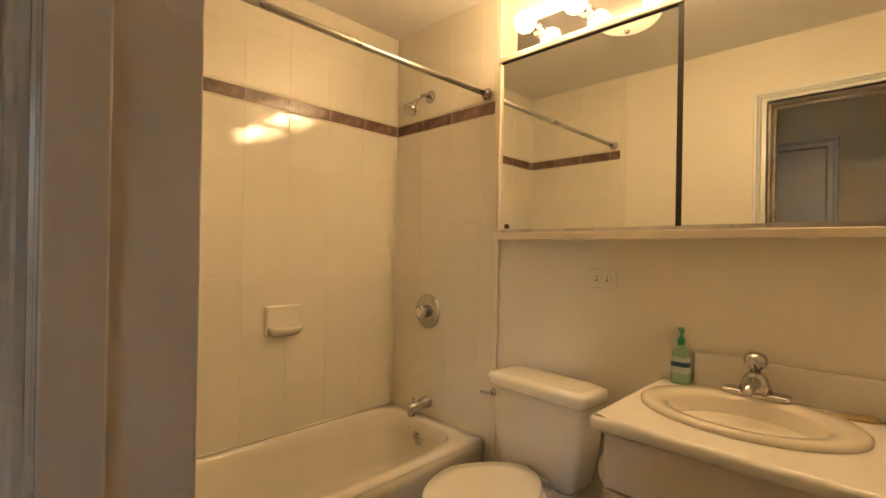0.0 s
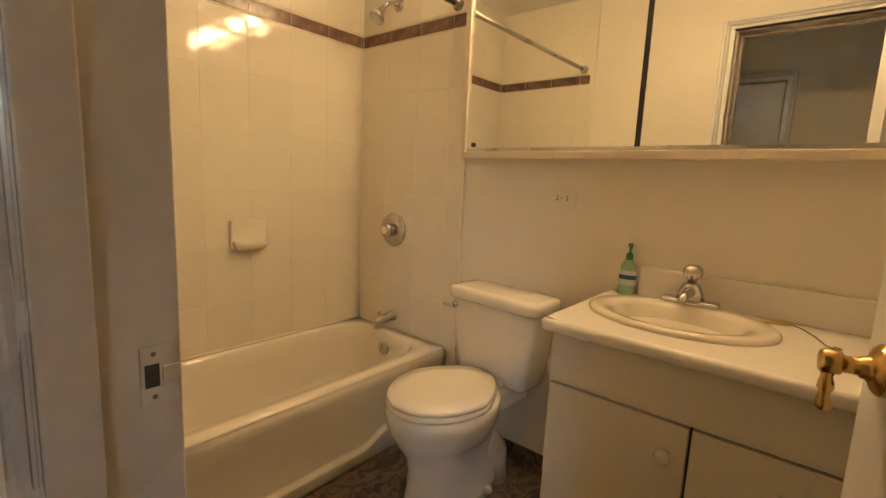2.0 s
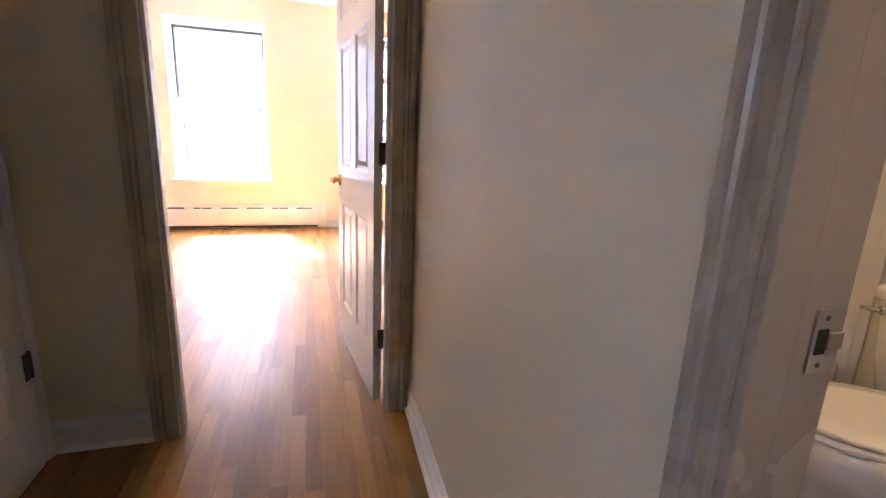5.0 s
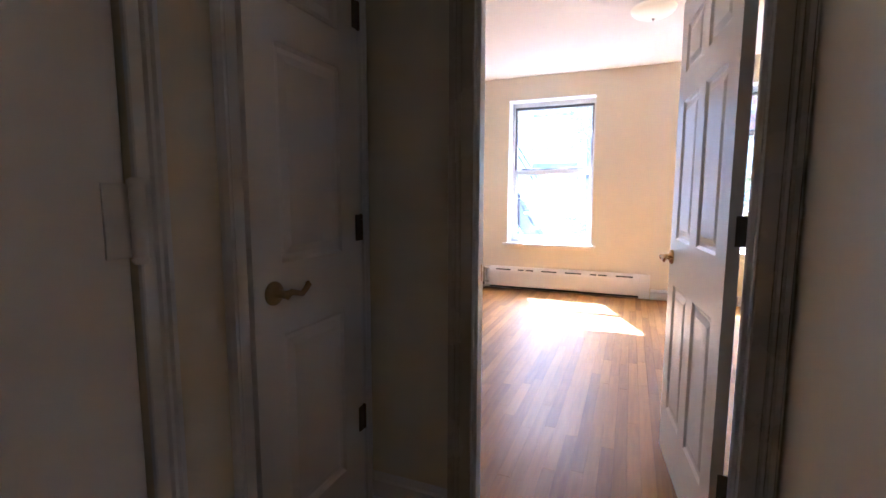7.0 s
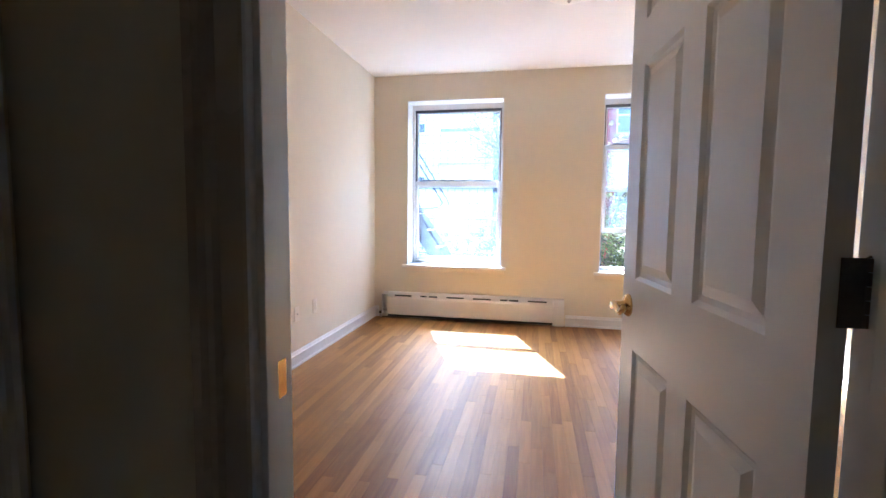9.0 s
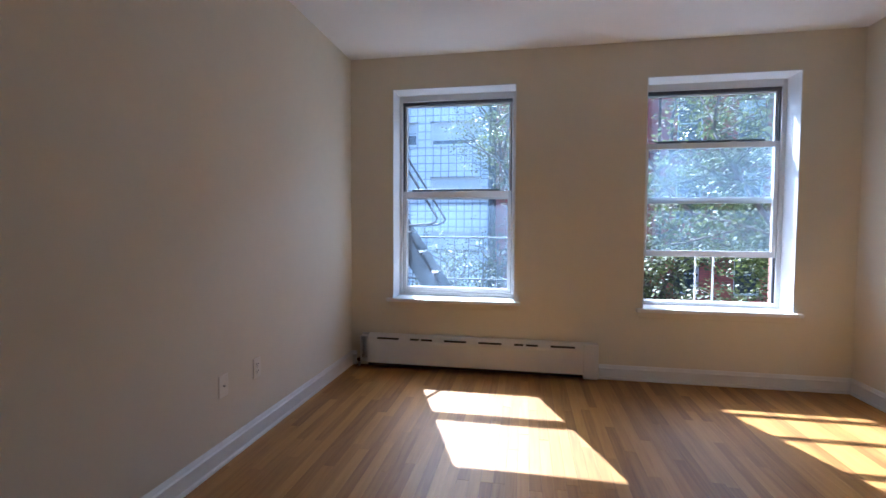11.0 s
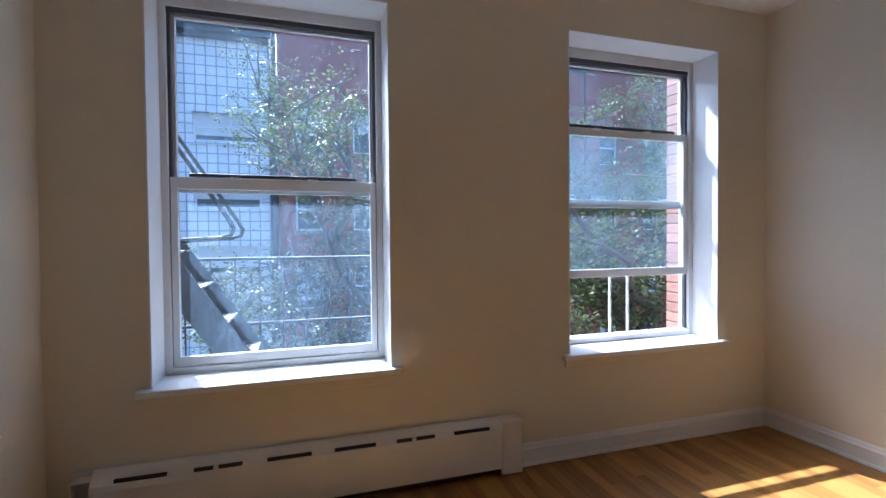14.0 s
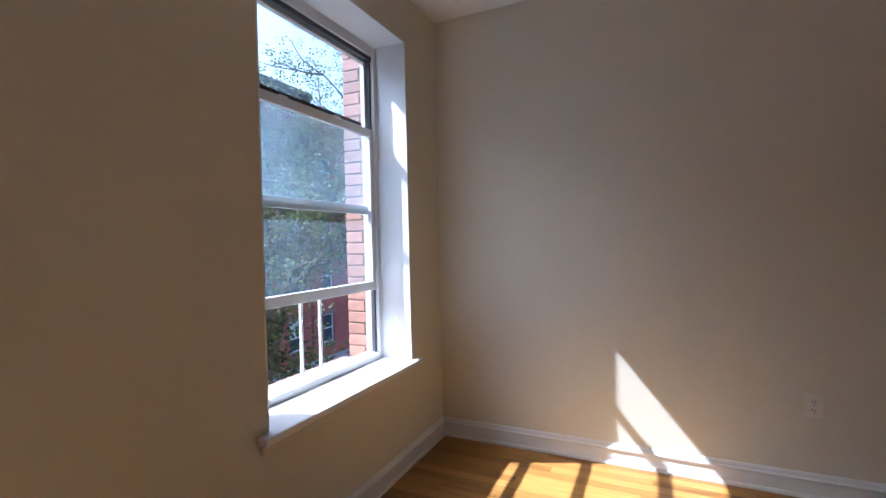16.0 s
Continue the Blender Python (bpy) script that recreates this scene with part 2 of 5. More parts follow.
M_VAN = material("cream_painted_cabinet", (0.69, 0.63, 0.53), 0.36, vary=0.03, scale=4)
M_TOP = material("cream_laminate_top", (0.80, 0.76, 0.70), 0.22, vary=0.02, coat=0.2)
M_CHROME = material("polished_chrome", (0.52, 0.51, 0.50), 0.10, metal=1.0, vary=0.04)
M_ROD = material("brushed_steel", (0.55, 0.53, 0.50), 0.28, metal=1.0, vary=0.06)
M_BRASS = material("worn_brass", (0.62, 0.42, 0.16), 0.22, metal=1.0, vary=0.2, scale=20)
M_DARKBRASS = material("dark_brass", (0.34, 0.24, 0.12), 0.3, metal=1.0, vary=0.25, scale=20)
M_HINGE = material("aged_bronze_hinge", (0.14, 0.115, 0.09), 0.4, metal=0.7, vary=0.3, scale=25)
M_MIRROR = material("mirror_silver", (0.86, 0.87, 0.84), 0.01, metal=1.0, vary=0.0)
# near-black colour that puts the shade into gaps, slots and holes
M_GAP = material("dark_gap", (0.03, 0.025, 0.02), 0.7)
M_PLASTIC = material("white_plastic", (0.78, 0.74, 0.66), 0.35, vary=0.03)
M_RAD = material("white_enamel_steel", (0.74, 0.73, 0.72), 0.32, vary=0.05, scale=5)
M_PAPER = material("white_tissue", (0.84, 0.81, 0.76), 0.9, vary=0.05, bump=0.3, bump_scale=80)
M_GREEN = material("green_pump_plastic", (0.02, 0.30, 0.10), 0.3)
M_SOAP = material("green_soap_bottle", (0.32, 0.55, 0.36), 0.12, vary=0.1, coat=0.5)
M_LABEL = material("white_blue_label", (0.55, 0.62, 0.66), 0.4)
M_LABELB = material("blue_label", (0.03, 0.10, 0.22), 0.4)
M_CARD = material("yellow_card", (0.50, 0.38, 0.14), 0.6)
M_BULB = emitter("lit_bulb_glass", (1.0, 0.66, 0.32), 1.5)
# the dome glass has a weak warm emission of its own
M_DOME = emitter("emissive_dome_glass", (1.0, 0.66, 0.30), 0.022)
M_BEDLAMP = emitter("lit_bedroom_lamp_glass", (1.0, 0.74, 0.45), 0.022)
M_GLASS = pane_glass("dusty_window_glass", (0.52, 0.72, 1.0), 0.020)
M_GLASS2 = pane_glass("thick_dust_window_glass", (0.54, 0.74, 1.0), 0.036)
M_IRON = material("black_painted_iron", (0.025, 0.027, 0.032), 0.5, vary=0.3, scale=20)
M_BRICK = material("red_brick", (0.34, 0.18, 0.135), 0.85, vary=0.2, scale=20, bump=0.5, bump_scale=90, per_object=0.18)
M_MORTAR = material("grey_mortar", (0.36, 0.32, 0.28), 0.9, vary=0.2, scale=25, bump=0.4)
M_ROWBRICK = grid_facade("row_house_brick", (0.36, 0.085, 0.06), (0.17, 0.08, 0.06), 0.22, 0.075, 0.008, offset=0.5)
M_WHITEBLOCK = grid_facade("white_panel_facade", (0.72, 0.76, 0.80), (0.30, 0.34, 0.40), 0.34, 0.34, 0.022, vary=0.05)
M_STONE = material("brownstone", (0.24, 0.15, 0.11), 0.85, vary=0.15, scale=4, bump=0.3)
M_ROOF = material("dark_roof", (0.05, 0.05, 0.055), 0.8)
M_FARGLASS = material("far_window_glass", (0.05, 0.06, 0.075), 0.08, vary=0.3, scale=1)
M_SHADE = material("pale_blind", (0.60, 0.62, 0.62), 0.7)
M_ASPHALT = material("asphalt", (0.05, 0.05, 0.052), 0.9, vary=0.25, scale=2, bump=0.4)
M_PAVE = material("concrete_pavement", (0.32, 0.31, 0.29), 0.9, vary=0.15, scale=2, bump=0.3)
M_BARK = material("grey_brown_bark", (0.10, 0.08, 0.065), 0.9, vary=0.35, scale=9, bump=0.7, bump_scale=30)
M_LEAF = leaf_material("locust_leaf", (0.078, 0.108, 0.042))
M_CARPAINT = material("dark_car_paint", (0.03, 0.04, 0.06), 0.2, coat=1.0)


# ---- mesh helpers ----
def obj(name, bm, mat, label="", category="", group="", kind=""):
    me = bpy.data.meshes.new(name)
    bm.to_mesh(me)
    bm.free()
    me.materials.append(mat)
    return tagged(new(name, me), label, category, group, kind)


def part(name, bm, mat, parent, label=""):
    ob = obj(name, bm, mat, label)
    ob.parent = parent
    return ob


def share(name, me, parent, at, turn=None):
    ob = new(name, me)
    ob.parent = parent
    ob.matrix_basis = Matrix.Translation(at) @ (turn or Matrix())
    return ob


def thing(name, m, label, category, group=""):
    e = new(name)
    e.empty_display_size = 0.05
    e.matrix_basis = m
    return tagged(e, label, category, group)


def box(lo, hi, bevel=0.0, bm=None, seg=2):
    bm = bm or bmesh.new()
    r = bmesh.ops.create_cube(bm, size=1.0)
    vs = r["verts"]
    lo, hi = Vector(lo), Vector(hi)
    for v in vs:
        v.co = Vector([(lo[i] + hi[i]) / 2 + v.co[i] * (hi[i] - lo[i]) for i in range(3)])
    if bevel:
        es = list({e for v in vs for e in v.link_edges})
        bmesh.ops.bevel(bm, geom=es, offset=bevel, segments=seg, affect='EDGES', profile=0.5)
    return bm


def rings(loops, bm=None, closed=True, caps=True, smooth=True):
    """Skins a row of equally long loops of points."""
    bm = bm or bmesh.new()
    vv = [[bm.verts.new(p) for p in loop] for loop in loops]
    k = len(loops[0])
    for a, b in zip(vv, vv[1:]):
        for i in range(k if closed else k - 1):
            f = bm.faces.new((a[i], a[(i + 1) % k], b[(i + 1) % k], b[i]))
            f.smooth = smooth
    if caps and closed:
        bm.faces.new(list(reversed(vv[0])))
        bm.faces.new(vv[-1])
    return bm


def lathe(profile, n=24, bm=None, m=None, caps=True):
    m = m or Matrix()
    loops = [[m @ Vector((r * math.cos(2 * math.pi * i / n), r * math.sin(2 * math.pi * i / n), z)) for i in range(n)] for r, z in profile]
    bm = rings(loops, bm, caps=caps)
    return bm


def tube(points, radius, n=10, bm=None):
    pts = [Vector(p) for p in points]
    rad = radius if isinstance(radius, (list, tuple)) else [radius] * len(pts)
    loops = []
    ref = None
    for i, p in enumerate(pts):
        d = (pts[min(i + 1, len(pts) - 1)] - pts[max(i - 1, 0)]).normalized()
        if ref is None:
            ref = d.orthogonal().normalized()
        u = (ref - d * ref.dot(d)).normalized()
        ref = u
        w = d.cross(u)
        loops.append([p + rad[i] * (math.cos(2 * math.pi * k / n) * u + math.sin(2 * math.pi * k / n) * w) for k in range(n)])
    return rings(loops, bm)


def fix(bm):
    bmesh.ops.recalc_face_normals(bm, faces=bm.faces[:])
    return bm


def oval(cx, cy, rx, ry, z, n=40, power=2.0):
    out = []
    for i in range(n):
        a = 2 * math.pi * i / n
        c, s = math.cos(a), math.sin(a)
        out.append(Vector((cx + rx * math.copysign(abs(c) ** (2 / power), c), cy + ry * math.copysign(abs(s) ** (2 / power), s), z)))
    return out


def wall(name, axis, lo, hi, a0, a1, z0, z1, holes, mat):
    """A wall across axis from lo to hi in thickness, along the other axis from a0 to a1, with rectangular holes (b0, b1, y0, y1)."""
    cuts = sorted({a0, a1, *[h[0] for h in holes], *[h[1] for h in holes]})
    bm = bmesh.new()
    for p, q in zip(cuts, cuts[1:]):
        zs = [z0]
        for h in sorted(holes, key=lambda h: h[2]):
            if h[0] <= p + 1e-6 and h[1] >= q - 1e-6:
                zs += [h[2], h[3]]
        zs.append(z1)
        for u, v in zip(zs[::2], zs[1::2]):
            if v - u > 1e-4:
                if axis == "x":
                    box((lo, p, u), (hi, q, v), bm=bm)
                else:
                    box((p, lo, u), (q, hi, v), bm=bm)
    return obj(name, bm, mat, kind="structure")


def moulding(name, path, profile, mat, closed=False, label=""):
    """A trim swept along a floor path (x, y); the profile is (out to the path's left, up)."""
    pts = [Vector((*p, 0)) for p in path]
    loops = []
    for i, p in enumerate(pts):
        d0 = (pts[i] - pts[i - 1]).normalized() if i else (pts[1] - pts[0]).normalized()
        d1 = (pts[i + 1] - pts[i]).normalized() if i + 1 < len(pts) else d0
        n0, n1 = Vector((-d0.y, d0.x, 0)), Vector((-d1.y, d1.x, 0))
        n = (n0 + n1).normalized()
        n = n / max(0.3, n.dot(n0))
        loops.append([p + n * u + Vector((0, 0, v)) for u, v in profile])
    bm = fix(rings(loops, smooth=False))
    return obj(name, bm, mat, label, kind="structure")


BASE = [(0, 0), (0.024, 0), (0.024, 0.010), (0.019, 0.018), (0.014, 0.020), (0.014, 0.078), (0.020, 0.082), (0.021, 0.090), (0.013, 0.097), (0.010, 0.106), (0.004, 0.117), (0, 0.117)]


# ---- the shell ----
CEIL, BCEIL, HCEIL = 2.657, 2.38, 2.50
HX, BX, XE = 0.286, 0.314, 1.80
HD = 0.225  # hall face of the wall at the bathroom door; the wall runs slightly askew north of it
WX, EX, NY = -1.98, 1.915, 6.44
SY0, SY1 = 2.115, 2.20
W1 = (-1.602, -0.557, 0.600, 2.387)
W2 = (0.445, 1.516, 0.582, 2.384)
FY0, FY1, OUTY = 6.63, 6.72, 6.90
DOORH = 2.03
BDY0, BDY1 = -0.10, 0.617
BEDX0, BEDX1 = -0.607, 0.186

wall("wall_bedroom_north", "y", NY, FY1, WX - 0.1, EX + 0.1, -0.1, CEIL, [W1, W2], M_WALL)
wall("wall_bedroom_west", "x", WX - 0.1, WX, SY1, NY, -0.1, CEIL, [], M_WALL)
wall("wall_bedroom_east", "x", EX, EX + 0.1, SY1, NY, -0.1, CEIL, [], M_WALL)
wall("wall_bedroom_south", "y", SY0, SY1, WX - 0.1, EX + 0.1, -0.1, CEIL, [(BEDX0 - 0.02, BEDX1 + 0.02, -0.1, DOORH + 0.02)], M_WALL)
wall("wall_hall_east", "x", HD, BX, -1.30, 0.70, -0.1, HCEIL, [(BDY0 - 0.02, BDY1 + 0.02, -0.1, DOORH + 0.02)], M_WALL)
obj("wall_hall_east_north", fix(rings([[Vector((x, y, z)) for x, y in ((HD, 0.70), (BX, 0.70), (BX, SY0), (HX, SY0))] for z in (-0.1, HCEIL)], smooth=False)), M_WALL, kind="structure")
wall("wall_hall_west", "x", -1.13, -1.03, -1.30, SY0, -0.1, HCEIL, [(1.53, 2.045, 0.0, DOORH), (0.49, 1.262, 0.0, DOORH), (-1.20, -0.27, -0.1, 2.10)], M_WALL)
# unseen wall just behind the hall doors, added to stop light leaking in
wall("wall_hall_closets", "x", -1.24, -1.14, -0.25, SY0, -0.1, HCEIL, [], M_WALL)
wall("wall_side_room_west", "x", -3.10, -3.00, -3.10, -0.15, -0.1, HCEIL, [(-2.45, -1.90, 1.25, 2.10)], M_WALL)
wall("wall_side_room_north", "y", -0.25, -0.15, -3.00, -1.24, -0.1, HCEIL, [], M_WALL)
wall("wall_side_room_south", "y", -3.10, -3.00, -3.00, -1.03, -0.1, HCEIL, [], M_WALL)
wall("wall_side_room_east", "x", -1.13, -1.03, -3.00, -1.30, -0.1, HCEIL, [], M_WALL)
obj("floor_side_room", box((-3.10, -3.10, -0.12), (-1.03, -0.15, -0.002)), M_PLANKREST, kind="structure")
obj("ceiling_side_room", box((-3.10, -3.10, HCEIL), (-1.13, -0.15, HCEIL + 0.1)), M_CEIL, kind="structure")
wall("wall_hall_south", "y", -1.40, -1.30, -1.13, BX, -0.1, HCEIL, [], M_WALL)
wall("wall_bath_east", "x", XE, XE + 0.1, -0.35, 2.143 + 0.1, -0.1, HCEIL, [], M_BATHWALL)
wall("wall_bath_south", "y", -0.35, -0.25, BX, XE, -0.1, HCEIL, [], M_BATHWALL)
wall("wall_bath_north", "y", 2.155, 2.19, BX, XE, -0.1, HCEIL, [], M_BATHWALL).location.y = -0.045
wall("wall_bath_west", "x", BX, BX + 0.004, -0.25, 2.11, -0.1, BCEIL, [(BDY0 - 0.02, BDY1 + 0.02, -0.1, DOORH + 0.02)], M_BATHWALL)
obj("ceiling_bedroom", box((WX - 0.1, SY0, CEIL), (EX + 0.1, FY1, CEIL + 0.1)), M_CEIL, kind="structure")
obj("ceiling_bath", box((BX, -0.35, BCEIL), (XE, 2.11, BCEIL + 0.1)), M_CEIL, kind="structure")
obj("ceiling_hall", box((-1.13, -1.40, HCEIL), (BX, SY0, HCEIL + 0.1)), M_CEIL, kind="structure")
floor = obj("floor", box((WX - 0.1, -1.40, -0.12), (EX + 0.1, NY, -0.012)), M_GAP, kind="structure")
floor_bath = obj("floor_bath", box((0.34, -0.25, -0.010), (XE, 2.11, 0.0)), M_VINYL, kind="structure")
obj("door_sill", box((0.235, BDY0, -0.01), (0.345, BDY1, 0.012), 0.004), M_STONE, "worn stone threshold under the bathroom door", "threshold", kind="structure")

# baseboards
moulding("baseboard_bedroom_1", [(EX, SY1), (EX, NY), (0.125, NY)], BASE, M_TRIM)
moulding("baseboard_bedroom_2", [(-1.93, NY), (WX, NY), (WX, SY1), (BEDX0 - 0.09, SY1)], BASE, M_TRIM)
moulding("baseboard_bedroom_3", [(BEDX1 + 0.10, SY1), (EX - 0.02, SY1)], BASE, M_TRIM)
moulding("baseboard_hall_1", [(HD, 0.66), (HD, 0.70), (HX, SY0 - 0.016)], BASE, M_TRIM)
moulding("baseboard_hall_2", [(BEDX0 - 0.085, SY0), (-1.03, SY0)], BASE, M_TRIM)
moulding("baseboard_hall_3", [(-1.03, 1.455), (-1.03, 1.32)], BASE, M_TRIM)
moulding("baseboard_hall_4", [(-1.03, 0.42), (-1.03, -0.25)], BASE, M_TRIM)
moulding("baseboard_hall_5", [(-1.02, -1.30), (HD, -1.30), (HD, -0.15)], BASE, M_TRIM)
moulding("baseboard_bath", [(XE, 0.70), (XE, 1.45)], [(0, 0), (0.008, 0), (0.008, 0.07), (0, 0.07)], M_VINYL)


def casing(name, axis, face, sign, a0, a1, top, wide=0.085, mat=None):
    """Door casing round an opening a0..a1 on a wall face across axis; sign is the way out of the wall."""
    steps = [(s * wide / 0.085, o) for s, o in ((0.0, 0.010), (0.004, 0.013), (0.040, 0.013), (0.043, 0.008), (0.048, 0.019), (0.056, 0.022), (0.060, 0.016), (0.066, 0.026), (0.079, 0.028), (0.085, 0.014))]
    bm = bmesh.new()

    def put(u, out, z):
        return Vector((face + sign * out, u, z)) if axis == "x" else Vector((u, face + sign * out, z))
    for side, edge in ((-1, a0), (1, a1)):
        lo = [put(edge + side * s, o, -0.005) for s, o in steps] + [put(edge + side * wide, 0, -0.005), put(edge, 0, -0.005)]
        hi = [put(edge + side * s, o, top + s) for s, o in steps] + [put(edge + side * wide, 0, top + wide), put(edge, 0, top)]
        rings([lo, hi], bm, smooth=False)
    lo = [put(a0 - s, o, top + s) for s, o in steps] + [put(a0 - wide, 0, top + wide), put(a0, 0, top)]
    hi = [put(a1 + s, o, top + s) for s, o in steps] + [put(a1 + wide, 0, top + wide), put(a1, 0, top)]
    rings([lo, hi], bm, smooth=False)
    return obj(name, fix(bm), mat or M_TRIM, kind="structure")


def jamb(name, axis, lo, hi, a0, a1, top, stop, mat=None):
    """The lining of an opening, with a door stop."""
    bm = bmesh.new()

    def b(p, q, u, v, z0, z1):
        if axis == "x":
            box((p, u, z0), (q, v, z1), 0.002, bm)
        else:
            box((u, p, z0), (v, q, z1), 0.002, bm)
    b(lo, hi, a0 - 0.02, a0, 0, top)
    b(lo, hi, a1, a1 + 0.02, 0, top)
    b(lo, hi, a0 - 0.02, a1 + 0.02, top, top + 0.02)
    s0, s1 = stop
    b(s0, s1, a0, a0 + 0.012, 0, top)
    b(s0, s1, a1 - 0.012, a1, 0, top)
    b(s0, s1, a0 + 0.012, a1 - 0.012, top - 0.012, top)
    return obj(name, bm, mat or M_TRIM, kind="structure")


casing("trim_bath_door_hall", "x", HD, -1, BDY0 - 0.004, BDY1 + 0.004, DOORH, 0.034, M_CASE)
casing("trim_bath_door_inside", "x", BX + 0.004, 1, BDY0 - 0.006, BDY1 + 0.006, DOORH, 0.07)
jamb("jamb_bath_door", "x", HD - 0.010, 0.331, BDY0, BDY1, DOORH, (HD - 0.008, 0.260), M_CASE)
casing("trim_bedroom_door_hall", "y", SY0, -1, BEDX0 - 0.006, BEDX1 + 0.006, DOORH, 0.085, M_CASE)
casing("trim_bedroom_door_inside", "y", SY1, 1, BEDX0 - 0.006, BEDX1 + 0.006, DOORH)
jamb("jamb_bedroom_door", "y", SY0 - 0.010, SY1 + 0.010, BEDX0, BEDX1, DOORH, (SY0 + 0.004, SY0 + 0.036))
casing("trim_closet_door", "x", -1.03, 1, 1.53, 2.030, DOORH, 0.065)
casing("trim_hall_door", "x", -1.03, 1, 0.49, 1.262, DOORH, 0.06)


def panel_door(name, wide, high, thick, mat, label, category="door", kind="structure", columns=2):
    """A six-panel leaf: local x from the hinge edge, y through the thickness, z up; raised panels on both faces."""
    e = new(name)
    tagged(e, label, category, kind=kind)
    stile, mid = 0.105, 0.10
    rows = [(0.23, 0.80), (1.00, 1.585), (1.70, high - 0.12)]
    if columns == 2:
        pw = (wide - 2 * stile - mid) / 2
        cols = [(stile, stile + pw), (stile + pw + mid, wide - stile)]
    else:
        cols = [(stile, wide - stile)]
    bm = bmesh.new()
    xs = [0, *[c for p in cols for c in p], wide]
    zs = [0.008, *[c for p in rows for c in p], high]
    for i, (x0, x1) in enumerate(zip(xs, xs[1:])):
        for j, (z0, z1) in enumerate(zip(zs, zs[1:])):
            if i % 2 and j % 2:
                continue
            box((x0, 0, z0), (x1, thick, z1), bm=bm)
    bmesh.ops.remove_doubles(bm, verts=bm.verts[:], dist=1e-5)
    part("leaf", bm, mat, e)
    for x0, x1 in cols:
        for z0, z1 in rows:
            bm = bmesh.new()
            for y, s in ((0, 1), (thick, -1)):
                def loop(inset, depth):
                    return [Vector((x0 + inset, y + s * depth, z0 + inset)), Vector((x1 - inset, y + s * depth, z0 + inset)), Vector((x1 - inset, y + s * depth, z1 - inset)), Vector((x0 + inset, y + s * depth, z1 - inset))]
                loops = [loop(0, 0), loop(0.010, 0.008), loop(0.022, 0.010), loop(0.045, 0.003)]
                rings(loops, bm, caps=False, smooth=False)
                bm.faces.new([bm.verts.new(p) for p in loop(0.045, 0.003)])
            part("panel", fix(bm), mat, e)
    return e


def lever(parent, at, out, along, mat, length=0.105):
    """A lever handle: a rose and a curved arm. out: the way off the door; along: the way of the arm."""
    out, along = Vector(out).normalized(), Vector(along).normalized()
    m = Matrix.Translation(at) @ out.to_track_quat('Z', 'Y').to_matrix().to_4x4()
    bm = lathe([(0.033, 0), (0.033, 0.004), (0.029, 0.010), (0.018, 0.014), (0.012, 0.016), (0.011, 0.045), (0.013, 0.050), (0.0005, 0.056)], 24, m=m)
    handle = part("handle", bm, mat, parent)
    p = Vector(at) + out * 0.046
    up = Vector((0, 0, 1))
    k = length
    pts = [p, p + along * k * 0.2 + up * 0.004, p + along * k * 0.43 - up * 0.002, p + along * k * 0.67 - up * 0.008, p + along * k * 0.86 + up * 0.002, p + along * k + up * 0.014, p + along * k * 0.94 + up * 0.020]
    part("arm", tube(pts, [0.010, 0.009, 0.008, 0.008, 0.008, 0.009, 0.006]), mat, handle)
    return handle


def door_knob(parent, at, out, mat):
    out = Vector(out).normalized()
    m = Matrix.Translation(at) @ out.to_track_quat('Z', 'Y').to_matrix().to_4x4()
    bm = lathe([(0.034, 0), (0.034, 0.004), (0.028, 0.010), (0.014, 0.014), (0.012, 0.030), (0.020, 0.034), (0.026, 0.042), (0.026, 0.052), (0.018, 0.060), (0.0005, 0.062)], 24, m=m)
    return part("knob", bm, mat, parent)


def hinge(parent, at, mat, high=0.088, leaf=0.034, turn=0.0):
    bm = bmesh.new()
    m = Matrix.Translation(at) @ Matrix.Rotation(turn, 4, 'Z')
    for i in range(5):
        z = -high / 2 + i * high / 5
        lathe([(0.0065, z + 0.0006), (0.0065, z + high / 5 - 0.0006)], 12, bm, m)
    lathe([(0.0005, high / 2 + 0.004), (0.0055, high / 2)], 12, bm, m)
    k = box((-leaf, -0.002, -high / 2), (-0.004, 0.0015, high / 2))
    k.transform(m)
    part_leaf = part("hinge", bm, mat, parent)
    part("plate", k, mat, part_leaf)
    return part_leaf


# bedroom door, open into the bedroom
bed_door = panel_door("door_bedroom", 0.80, 2.015, 0.035, M_DOOR, "white six-panel door standing open into the bedroom")
BED_TURN = 96.2
bed_door.matrix_basis = pose(BEDX1 - 0.002, SY1 - 0.012, 0.0, 0, 0, BED_TURN) @ Matrix.Translation((0.004, 0.014, 0))
lever(bed_door, (0.74, 0.035, 0.918), (0, 1, 0), (-1, 0, 0), M_BRASS)
lever(bed_door, (0.74, 0.0, 0.918), (0, -1, 0), (-1, 0, 0), M_BRASS)
for z in (0.30, 1.085, 1.80):
    hinge(bed_door, (-0.006, -0.017, z), M_HINGE, turn=radians(-90))
tagged(obj("strike_plate", box((BEDX0 - 0.001, SY1 - 0.045, 0.885), (BEDX0 + 0.002, SY1 - 0.010, 0.945), 0.0008), M_BRASS, "small brass strike plate on the bedroom door jamb", "strike plate"))

